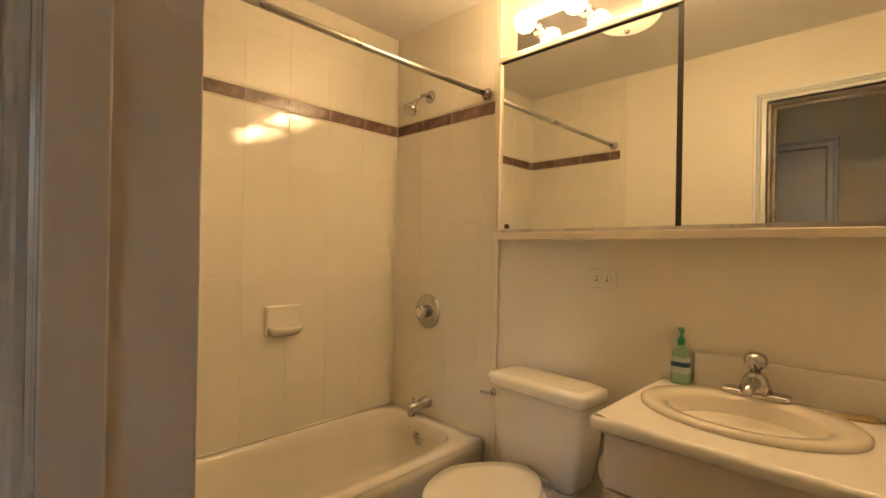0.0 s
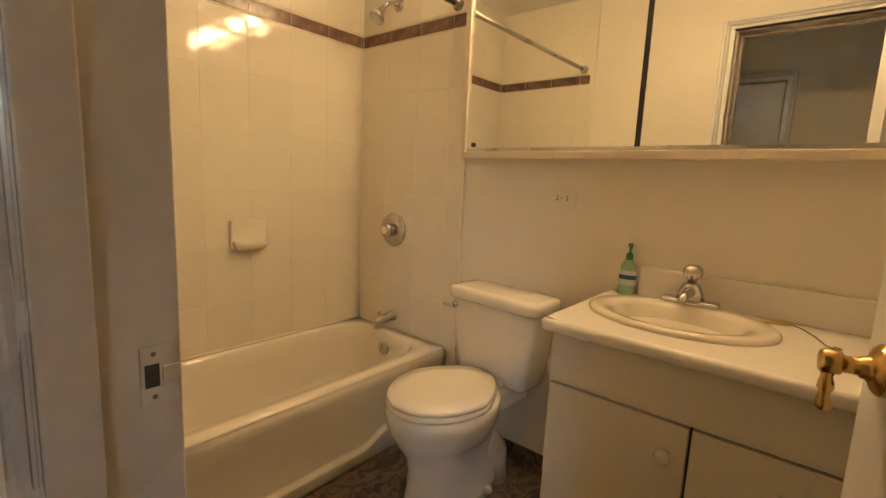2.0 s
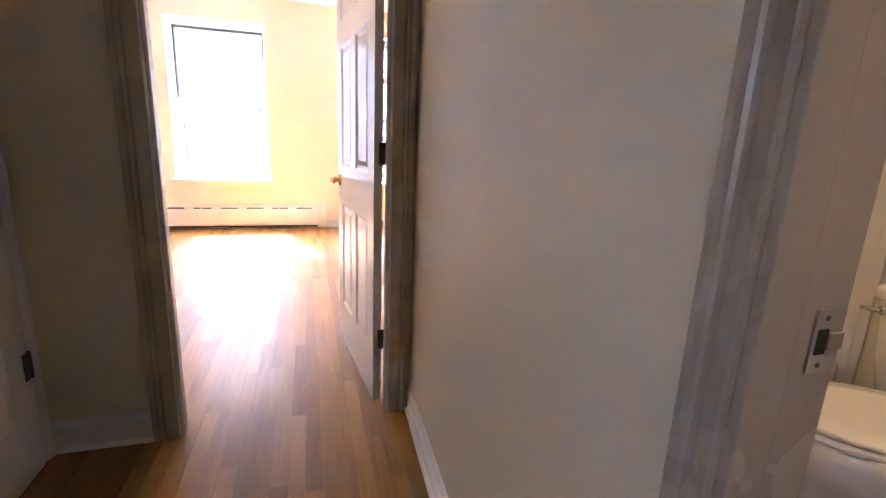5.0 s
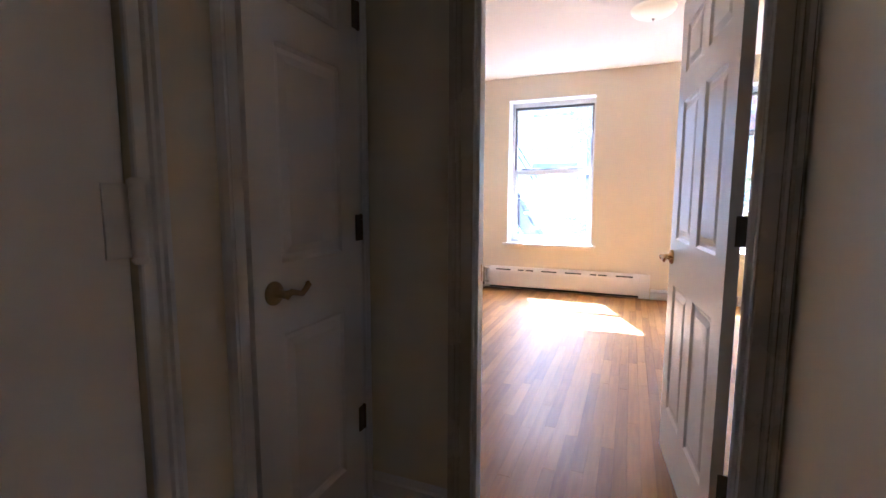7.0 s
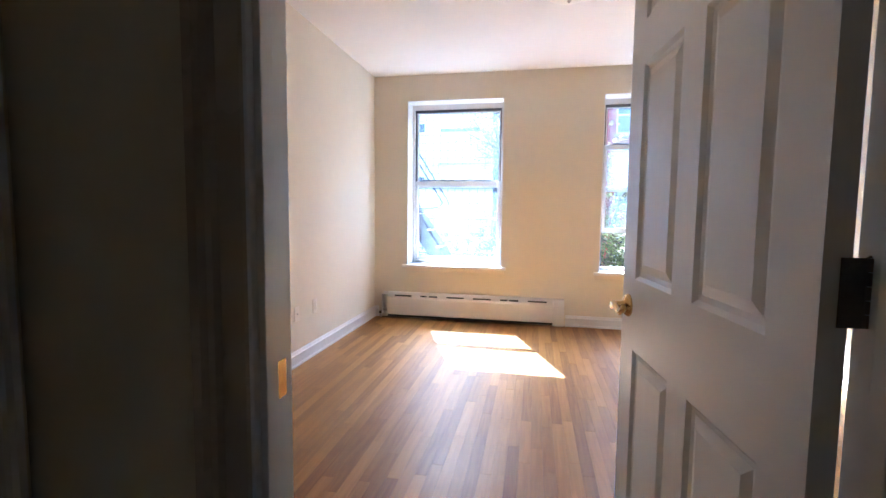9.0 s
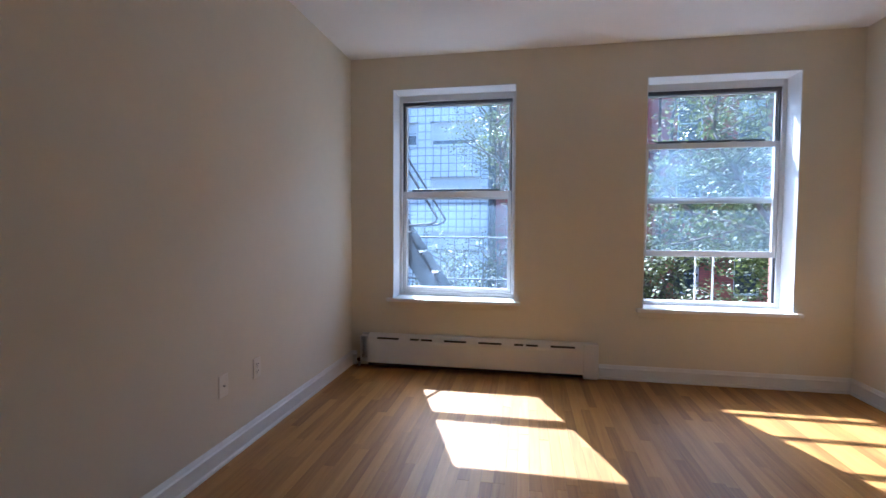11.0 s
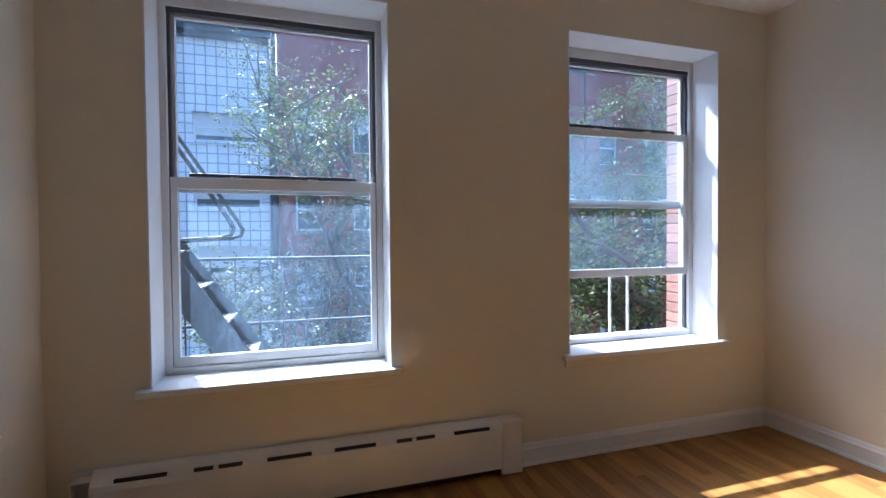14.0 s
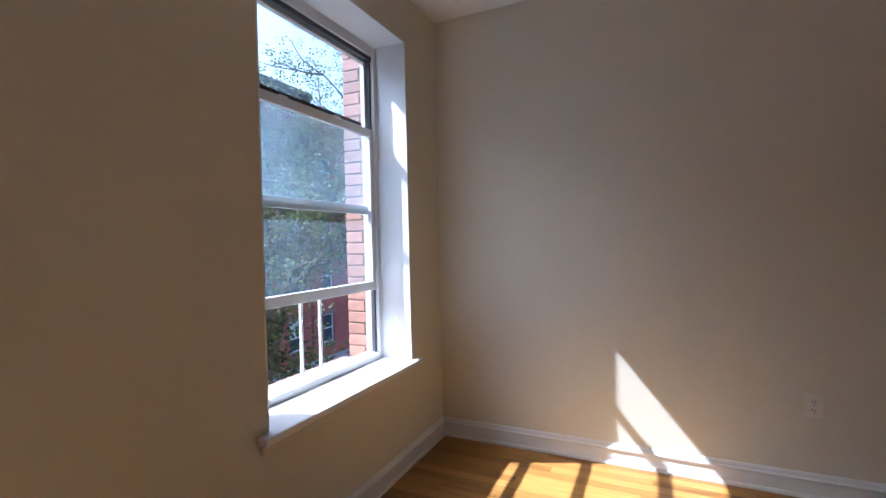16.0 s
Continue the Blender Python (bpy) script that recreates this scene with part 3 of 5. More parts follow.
def hanging_lever(parent, at, out, mat):
    """A round rose, a stout neck with a barrel head, and a short beaded arm that droops."""
    out = Vector(out).normalized()
    m = Matrix.Translation(at) @ out.to_track_quat('Z', 'Y').to_matrix().to_4x4()
    prof = [(0.034, 0), (0.034, 0.004), (0.029, 0.009), (0.020, 0.013), (0.015, 0.017), (0.0145, 0.022), (0.0115, 0.024), (0.0115, 0.040), (0.0155, 0.042), (0.0165, 0.048), (0.0165, 0.060), (0.014, 0.064), (0.0005, 0.065)]
    handle = part("handle", lathe(prof, 24, m=m), mat, parent)
    p = Vector(at) + out * 0.054
    down = Vector((-0.12, 0, -1)).normalized()
    steps = ((0.010, 0.010), (0.020, 0.0065), (0.028, 0.009), (0.036, 0.0095), (0.043, 0.006), (0.052, 0.0085), (0.062, 0.009), (0.066, 0.005))
    part("arm", tube([p + down * d for d, r in steps], [r for d, r in steps], 12), mat, handle)
    return handle


# bathroom door, open against the vanity
bath_door = panel_door("door_bathroom", 0.70, 2.015, 0.035, M_DOOR, "white six-panel door standing open into the bathroom")
bath_door.matrix_basis = pose(BX + 0.016, BDY0 + 0.002, 0.006, 0, 0, 10.5)
hanging_lever(bath_door, (0.635, 0.035, 0.965), (0, 1, 0), M_BRASS)
for z in (0.30, 1.60):
    hinge(bath_door, (-0.004, 0.039, z), M_HINGE, turn=radians(20))
strike = thing("strike_plate", pose(0.309, BDY1 - 0.0005, 0.983), "white-painted strike plate with a dark latch hole", "strike plate")
part("plate", box((-0.016, -0.0018, -0.030), (0.018, 0.0, 0.030), 0.0012), M_CASE, strike)
part("latch_hole", box((-0.012, -0.0024, -0.012), (0.001, -0.0012, 0.012), 0.0006), M_GAP, strike)
part("lip", box((0.003, -0.0036, -0.008), (0.019, -0.0014, 0.008), 0.001), M_ROD, strike)
for z in (-0.022, 0.022):
    part("screw", lathe([(0.0025, 0), (0.0025, 0.0010)], 10, m=Matrix.Translation((-0.004, -0.0016, z)) @ Matrix.Rotation(radians(90), 4, 'X')), M_HINGE, strike)

# closet door in the hall
closet = panel_door("door_closet", 0.495, 2.015, 0.035, M_DOOR, "narrow white panelled closet door, shut, with a brass lever", columns=1)
closet.matrix_basis = pose(-1.040, 2.028, 0.0, 0, 0, -90)
lever(closet, (0.425, 0.035, 0.922), (0, 1, 0), (-1, 0, 0), M_DARKBRASS, 0.088)
for z in (0.38, 1.075, 1.78):
    hinge(closet, (-0.004, 0.040, z), M_HINGE, 0.09, turn=radians(180))
hall_door = obj("door_hall", box((-1.075, 0.50, 0.008), (-1.036, 1.252, 2.02), 0.003), M_DOOR, "plain white flush door in the hall, shut", "door", kind="structure")
spring = part("spring_hinge", lathe([(0.012, -0.085), (0.016, -0.080), (0.016, -0.074), (0.013, -0.072), (0.014, -0.068), (0.014, 0.068), (0.017, 0.072), (0.017, 0.078), (0.010, 0.084)], 20, m=Matrix.Translation((-1.012, 1.258, 1.133))), M_TRIM, hall_door, "white-painted spring hinge barrel")
part("plate", box((-1.036, 1.205, 1.06), (-1.030, 1.262, 1.205), 0.002), M_TRIM, spring)


# ---- windows ----
def sash(parent, name, x0, x1, z0, z1, y, mat_glass, rail=0.035, deep=0.026, bottom=None, top=None):
    bottom, top = bottom or rail, top or rail
    bm = bmesh.new()
    box((x0, y, z0), (x0 + rail, y + deep, z1), 0.003, bm)
    box((x1 - rail, y, z0), (x1, y + deep, z1), 0.003, bm)
    box((x0 + rail, y, z0), (x1 - rail, y + deep, z0 + bottom), 0.003, bm)
    box((x0 + rail, y, z1 - top), (x1 - rail, y + deep, z1), 0.003, bm)
    s = part(name, bm, M_FRAME, parent)
    p = part("pane", box((x0 + rail, y + deep * 0.4, z0 + bottom), (x1 - rail, y + deep * 0.4 + 0.004, z1 - top)), mat_glass, s)
    p.visible_shadow = False
    return s


def window(name, w, rails):
    x0, x1, z0, z1 = w
    e = tagged(new(name), "white aluminium double-hung window with dusty panes", "window", kind="structure")
    bm = bmesh.new()
    f = 0.036
    box((x0, FY0, z0), (x0 + f, FY1, z1), 0.003, bm)
    box((x1 - f, FY0, z0), (x1, FY1, z1), 0.003, bm)
    box((x0 + f, FY0, z1 - 0.06), (x1 - f, FY1, z1), 0.003, bm)
    box((x0 + f, FY0, z0), (x1 - f, FY1, z0 + 0.035), 0.003, bm)
    part("window_frame", bm, M_FRAME, e)
    bm = bmesh.new()
    box((x0 + f, FY0 + 0.012, z1 - 0.085), (x1 - f, FY0 + 0.05, z1 - 0.06), 0.002, bm)
    for xx in (x0 + f, x1 - f - 0.014):
        box((xx, FY0 + 0.02, z0 + 0.04), (xx + 0.014, FY0 + 0.045, z1 - 0.085), 0.002, bm)
    part("track", bm, M_TRACK, e)
    rails(e, x0 + f + 0.004, x1 - f - 0.004, z0 + 0.036, z1 - 0.072)
    # reveal lining
    bm = bmesh.new()
    t = 0.006
    box((x0 - 0.001, NY - 0.002, z0), (x0 + t, FY0, z1), bm=bm)
    box((x1 - t, NY - 0.002, z0), (x1 + 0.001, FY0, z1), bm=bm)
    box((x0 + t, NY - 0.002, z1 - t), (x1 - t, FY0, z1 + 0.001), bm=bm)
    part("reveal", bm, M_TRIM, e)
    bm = box((x0 - 0.05, NY - 0.045, z0 - 0.028), (x1 + 0.05, NY + 0.0, z0 + 0.002), 0.006)
    box((x0 + 0.001, NY - 0.006, z0 - 0.020), (x1 - 0.001, FY0 + 0.01, z0 + 0.0018), 0.001, bm)
    part("window_sill", bm, M_TRIM, e)
    part("apron", box((x0 - 0.03, NY - 0.016, z0 - 0.075), (x1 + 0.03, NY - 0.001, z0 - 0.029), 0.004), M_WALL, e)
    return e


def balance_bar(parent, x0, x1, y, z):
    b = part("balance_bar", box((x0, y, z), (x1, y + 0.010, z + 0.018), 0.003), M_TRACK, parent)
    for k in (0.26, 0.72):
        x = x0 + k * (x1 - x0)
        part("latch", box((x - 0.025, y - 0.012, z - 0.012), (x + 0.025, y + 0.004, z + 0.002), 0.003), M_FRAME, b)


def rails_1(e, x0, x1, z0, z1):
    sash(e, "upper_sash", x0, x1, 1.465, z1, FY0 + 0.045, M_GLASS, 0.024, bottom=0.05)
    low = sash(e, "lower_sash", x0, x1, z0, 1.535, FY0 + 0.012, M_GLASS2, 0.030, bottom=0.045, top=0.055)
    balance_bar(low, x0 + 0.08, x1 - 0.10, FY0 + 0.014, 1.537)


def rails_2(e, x0, x1, z0, z1):
    up = sash(e, "upper_sash", x0, x1, 1.42, z1, FY0 + 0.045, M_GLASS, 0.024, bottom=0.05)
    low = sash(e, "lower_sash", x0, x1, 0.985, 1.905, FY0 + 0.012, M_GLASS, 0.030, bottom=0.05, top=0.045)
    balance_bar(low, x0 + 0.08, x1 - 0.10, FY0 + 0.014, 1.907)
    for x in (x0 + 0.42, x0 + 0.555):
        part("screen_bar", box((x, FY0 + 0.06, z0), (x + 0.013, FY0 + 0.075, 1.0), 0.002), M_FRAME, e)


window("window_1", W1, rails_1)
window("window_2", W2, rails_2)


# ---- bedroom things ----
def baseboard_heater():
    e = thing("baseboard_heater", pose(-1.875, NY, 0), "long white enamelled baseboard heater cover with dark slots, under the window", "heater")
    length, high, deep = 1.985, 0.292, 0.085
    part("back_plate", box((0.0, -0.012, 0.03), (length, -0.001, high - 0.004)), M_RAD, e)
    prof = [(-deep, 0.045), (-deep, 0.225), (-deep + 0.006, 0.246), (-0.045, high - 0.010), (-0.030, high), (-0.012, high), (-0.012, high - 0.006), (-0.033, high - 0.007), (-deep + 0.012, 0.240), (-deep + 0.006, 0.222), (-deep + 0.006, 0.045)]
    bm = fix(rings([[Vector((x, y, z)) for y, z in prof] for x in (0.07, length - 0.115)], smooth=False))
    part("front_cover", bm, M_RAD, e)
    bm = box((length - 0.115, -deep - 0.004, 0.012), (length, -0.002, high - 0.002), 0.004)
    part("end_cap", bm, M_RAD, e)
    bm = bmesh.new()
    box((0.0, -0.072, 0.262), (0.07, -0.012, 0.268), 0.001, bm)
    box((0.0, -0.075, 0.04), (0.006, -0.012, 0.268), 0.001, bm)
    part("end_bracket", bm, M_RAD, e)
    for i in range(6):
        x = 0.155 + i * 0.292
        bm = tube([(x, -0.067, 0.256), (x + 0.19, -0.067, 0.256)], 0.0085, 8)
        for v in bm.verts:
            v.co.y = -0.067 + (v.co.y + 0.067) * 1.35
        part("slot", bm, M_GAP, e)
        if i in (1, 4):
            part("damper_tab", box((x + 0.075, -0.083, 0.247), (x + 0.095, -0.062, 0.264), 0.002), M_RAD, e)
    # dark strip put in as the shade beneath the front cover
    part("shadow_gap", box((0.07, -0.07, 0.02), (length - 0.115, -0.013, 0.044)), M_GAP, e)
    pipe = part("pipe", tube([(-0.02, -0.045, 0.0), (-0.02, -0.045, 0.07), (0.01, -0.045, 0.085), (0.09, -0.045, 0.085)], 0.012), M_ROD, e)
    part("valve", lathe([(0.018, 0), (0.02, 0.006), (0.02, 0.02), (0.012, 0.026)], 14, m=Matrix.Translation((-0.02, -0.045, 0.045))), M_HINGE, pipe)
    return e


baseboard_heater()


def outlet(m, label, mat=M_PLASTIC, sideways=False):
    """A duplex outlet: local x across, z up, facing -y."""
    e = thing("wall_outlet", m, label, "outlet", "wall outlets")
    a, b = (0.058, 0.036) if sideways else (0.036, 0.058)
    part("cover_plate", box((-a, -0.006, -b), (a, 0, b), 0.003), mat, e)
    for s in (-1, 1):
        c = Vector((s * 0.02, 0, 0)) if sideways else Vector((0, 0, s * 0.02))
        bm = bmesh.new()
        rings([[v + c for v in [Vector((p.x, -0.006, p.y)) for p in oval(0, 0, 0.0165, 0.0145, 0, 20, 3)]], [v + c for v in [Vector((p.x, -0.0085, p.y)) for p in oval(0, 0, 0.0155, 0.0135, 0, 20, 3)]]], bm)
        r = part("receptacle", fix(bm), mat, e)
        bm = bmesh.new()
        for dx, dz in ((-0.006, 0.003), (0.006, 0.003)):
            k = (dz, dx) if sideways else (dx, dz)
            box((c.x + k[0] - 0.0015, -0.0092, c.z + k[1] - 0.004), (c.x + k[0] + 0.0015, -0.0084, c.z + k[1] + 0.004), bm=bm)
        box((c.x - 0.002, -0.0092, c.z - 0.010), (c.x + 0.002, -0.0084, c.z - 0.006), bm=bm)
        part("slots", bm, M_GAP, r)
    part("screw", lathe([(0.003, 0), (0.003, 0.001)], 8, m=Matrix.Translation((0, -0.006, 0)) @ Matrix.Rotation(radians(90), 4, 'X')), M_ROD, e)
    return e


outlet(pose(EX, 4.503, 0.437, 0, 0, -90), "white duplex outlet low on the cream bedroom wall")
outlet(pose(WX, 4.98, 0.403, 0, 0, 90), "white duplex outlet low on the cream bedroom wall")
jack = thing("cable_plate", pose(WX, 4.685, 0.398, 0, 0, 90), "plain white cover plate low on the bedroom wall", "wall plate")
part("cover_plate", box((-0.036, -0.006, -0.058), (0.036, 0, 0.058), 0.003), M_PLASTIC, jack)
part("jack", lathe([(0.006, 0), (0.006, 0.008), (0.0005, 0.008)], 12, m=Matrix.Translation((0, -0.006, 0)) @ Matrix.Rotation(radians(90), 4, 'X')), M_ROD, jack)


def flush_lamp(name, at, radius, glass, label):
    e = thing(name, pose(*at), label, "ceiling lamp")
    part("pan", lathe([(radius * 0.62, 0), (radius * 0.62, -0.022), (radius * 0.5, -0.028)], 40), M_TRIM, e)
    prof = [(radius * math.cos(a), -0.030 - 0.075 * math.sin(a)) for a in [i * math.pi / 2 / 9 for i in range(9)]] + [(0.004, -0.106)]
    part("shade", lathe([(radius * 0.96, -0.022), *prof], 48), glass, e)
    part("finial", lathe([(0.011, -0.104), (0.013, -0.110), (0.010, -0.117), (0.005, -0.121), (0.0005, -0.124)], 16), M_ROD, e)
    return e


flush_lamp("ceiling_lamp", (-0.035, 4.69, CEIL), 0.165, M_BEDLAMP, "lit frosted glass saucer lamp on the bedroom ceiling")
flush_lamp("ceiling_lamp", (1.14, 1.05, BCEIL), 0.15, M_DOME, "frosted glass dome lamp with a metal finial on the bathroom ceiling")

# ---- bathroom things ----
TUBY, TUBB, NB = 1.45, 1.50, 2.11


def bathtub():
    e = thing("bathtub", pose(0, 0, 0), "cream enamelled built-in bathtub with a stepped apron", "bathtub")
    x0, x1, rim = BX + 0.010, XE - 0.008, 0.395
    prof = [(TUBY + 0.030, 0.3945), (TUBY + 0.014, 0.390), (TUBY + 0.004, 0.378), (TUBY, 0.360), (TUBY + 0.002, 0.335), (TUBY + 0.009, 0.28), (TUBY + 0.020, 0.19), (TUBY + 0.024, 0.142), (TUBY + 0.022, 0.132), (TUBY + 0.008, 0.124), (TUBY + 0.006, 0.114), (TUBY + 0.030, 0.012), (TUBY + 0.034, 0.0), (TUBY + 0.09, 0.0), (TUBY + 0.09, 0.34), (TUBY + 0.09, 0.386)]
    loops = []
    for i in range(49):
        x = x0 + (x1 - x0) * i / 48
        k = min(1.0, max(0.0, (min(x - x0, x1 - x) - 0.36) / 0.14))
        drop = 0.048 * k * k * (3 - 2 * k)
        loops.append([Vector((x, y, z - (drop if 0.11 < z < 0.15 else 0.0))) for y, z in prof])
    bm = fix(rings(loops, smooth=True))
    part("apron", bm, M_TUB, e)
    cx, cy = (x0 + x1) / 2, (TUBY + NB) / 2
    ax, ay = (x1 - x0) / 2, (NB - TUBY) / 2
    n = 64
    loops = [oval(cx, cy, ax, ay - 0.004, rim - 0.01, n, 40), oval(cx, cy, ax, ay - 0.004, rim, n, 40),
             oval(cx, cy + 0.018, ax - 0.060, ay - 0.050, rim + 0.001, n, 6), oval(cx, cy + 0.018, ax - 0.070, ay - 0.060, rim - 0.010, n, 5.5),
             oval(cx + 0.01, cy + 0.018, ax - 0.085, ay - 0.072, rim - 0.08, n, 5), oval(cx + 0.02, cy + 0.016, ax - 0.12, ay - 0.095, 0.16, n, 4.4), oval(cx + 0.03, cy + 0.014, ax - 0.17, ay - 0.13, 0.09, n, 3.8), oval(cx + 0.04, cy + 0.012, ax - 0.28, ay - 0.19, 0.075, n, 3)]
    bm = rings(loops, caps=False)
    floor_loop = [bm.verts.new(p) for p in loops[-1]]
    bm.faces.new(floor_loop)
    part("basin", fix(bm), M_TUB, e)
    part("caulk_bead", tube([(x0, NB - 0.006, rim + 0.004), (x1 - 0.004, NB - 0.006, rim + 0.004)], 0.006, 8), M_TILE, e)
    return e


bathtub()
ov = thing("overflow_plate", pose(XE - 0.086, 1.806, 0.310), "round chrome overflow plate inside the bathtub", "overflow")
RX = Matrix.Rotation(radians(-90), 4, 'Y')
part("plate", lathe([(0.036, 0), (0.036, 0.005), (0.028, 0.010), (0.0005, 0.011)], 24, m=RX), M_ROD, ov)
part("lever", box((-0.022, -0.006, -0.024), (-0.009, 0.006, 0.016), 0.003), M_ROD, ov)
for z in (-0.02, 0.022):
    part("screw", lathe([(0.005, 0.008), (0.004, 0.014), (0.0005, 0.014)], 10, m=Matrix.Translation((0, 0, z)) @ RX), M_HINGE, ov)

spout = thing("tub_spout", pose(XE - 0.012, 1.822, 0.468), "grey metal bathtub spout on the tiled wall", "spout")
bm = rings([[Vector((-x, r * math.cos(a), dz + r * 0.95 * math.sin(a))) for a in [2 * math.pi * i / 20 for i in range(20)]] for x, r, dz in ((0, 0.030, 0), (0.008, 0.030, 0), (0.012, 0.025, 0), (0.05, 0.025, -0.001), (0.09, 0.025, -0.004), (0.118, 0.022, -0.009), (0.130, 0.012, -0.013))])
part("body", fix(bm), M_ROD, spout)
part("nozzle", lathe([(0.020, -0.045), (0.020, -0.010)], 18, m=Matrix.Translation((-0.108, 0, 0))), M_ROD, spout)
part("diverter_knob", lathe([(0.004, 0.015), (0.004, 0.03), (0.008, 0.032), (0.008, 0.038), (0.0005, 0.04)], 12, m=Matrix.Translation((-0.095, 0, 0))), M_ROD, spout)

valve = thing("shower_valve", pose(XE - 0.012, 1.83, 0.924), "round chrome shower valve with a clear knob", "valve")
part("escutcheon", lathe([(0.086, 0), (0.086, 0.004), (0.078, 0.012), (0.050, 0.018), (0.034, 0.020)], 36, m=RX), M_CHROME, valve)
part("knob", lathe([(0.030, 0.018), (0.033, 0.028), (0.036, 0.050), (0.034, 0.062), (0.022, 0.068), (0.0005, 0.069)], 12, m=RX), M_CHROME, valve)
part("temperature_dial", lathe([(0.020, 0.069), (0.018, 0.072), (0.0005, 0.072)], 18, m=RX), M_PLASTIC, valve)

shower = thing("shower", pose(XE - 0.012, 1.837, 2.010), "chrome shower head on a short bent arm", "shower")
part("flange", lathe([(0.032, 0), (0.030, 0.006), (0.014, 0.012)], 24, m=RX), M_CHROME, shower)
part("arm", tube([(0, 0, 0), (-0.04, 0, 0.0), (-0.08, 0, -0.018), (-0.105, 0, -0.045)], 0.010), M_CHROME, shower)
hm = Matrix.Translation((-0.105, 0, -0.045)) @ Matrix.Rotation(radians(216), 4, 'Y')
part("head", lathe([(0.012, -0.005), (0.017, 0.008), (0.014, 0.018), (0.024, 0.034), (0.036, 0.056), (0.036, 0.068), (0.030, 0.072), (0.0005, 0.072)], 24, m=hm), M_CHROME, shower)

rod = thing("curtain_rod", pose(0, 1.468, 1.94), "bare steel shower curtain rod between two walls", "curtain rod")
part("pole", tube([(BX + 0.012, 0, 0.0), (1.1, 0, -0.004), (XE - 0.012, 0, 0)], 0.0125, 14), M_ROD, rod)
for x, s in ((XE - 0.012, -1), (BX + 0.014, 1)):
    part("flange", lathe([(0.027, 0), (0.026, 0.008), (0.017, 0.018), (0.015, 0.026)], 20, m=Matrix.Translation((x, 0, 0)) @ Matrix.Rotation(radians(90 * s), 4, 'Y')), M_ROD, rod)

dish = thing("soap_dish", pose(1.148, NB - 0.004, 0.905), "cream ceramic soap dish on the tiled wall", "soap dish")
part("back", box((-0.084, -0.022, -0.060), (0.084, 0, 0.072), 0.010, seg=3), M_PORC, dish)


def dish_lip(w, d, z):
    return [Vector((w * math.sin(a), -0.018 - d * max(0.0, math.cos(a)) ** 0.45, z)) for a in [radians(-90 + 180 * i / 18) for i in range(19)]]


part("tray", fix(rings([dish_lip(w, d, z) for w, d, z in ((0.052, 0.012, -0.066), (0.066, 0.030, -0.058), (0.076, 0.052, -0.040), (0.078, 0.058, -0.026), (0.074, 0.055, -0.022), (0.066, 0.044, -0.028), (0.056, 0.020, -0.040))])), M_PORC, dish)


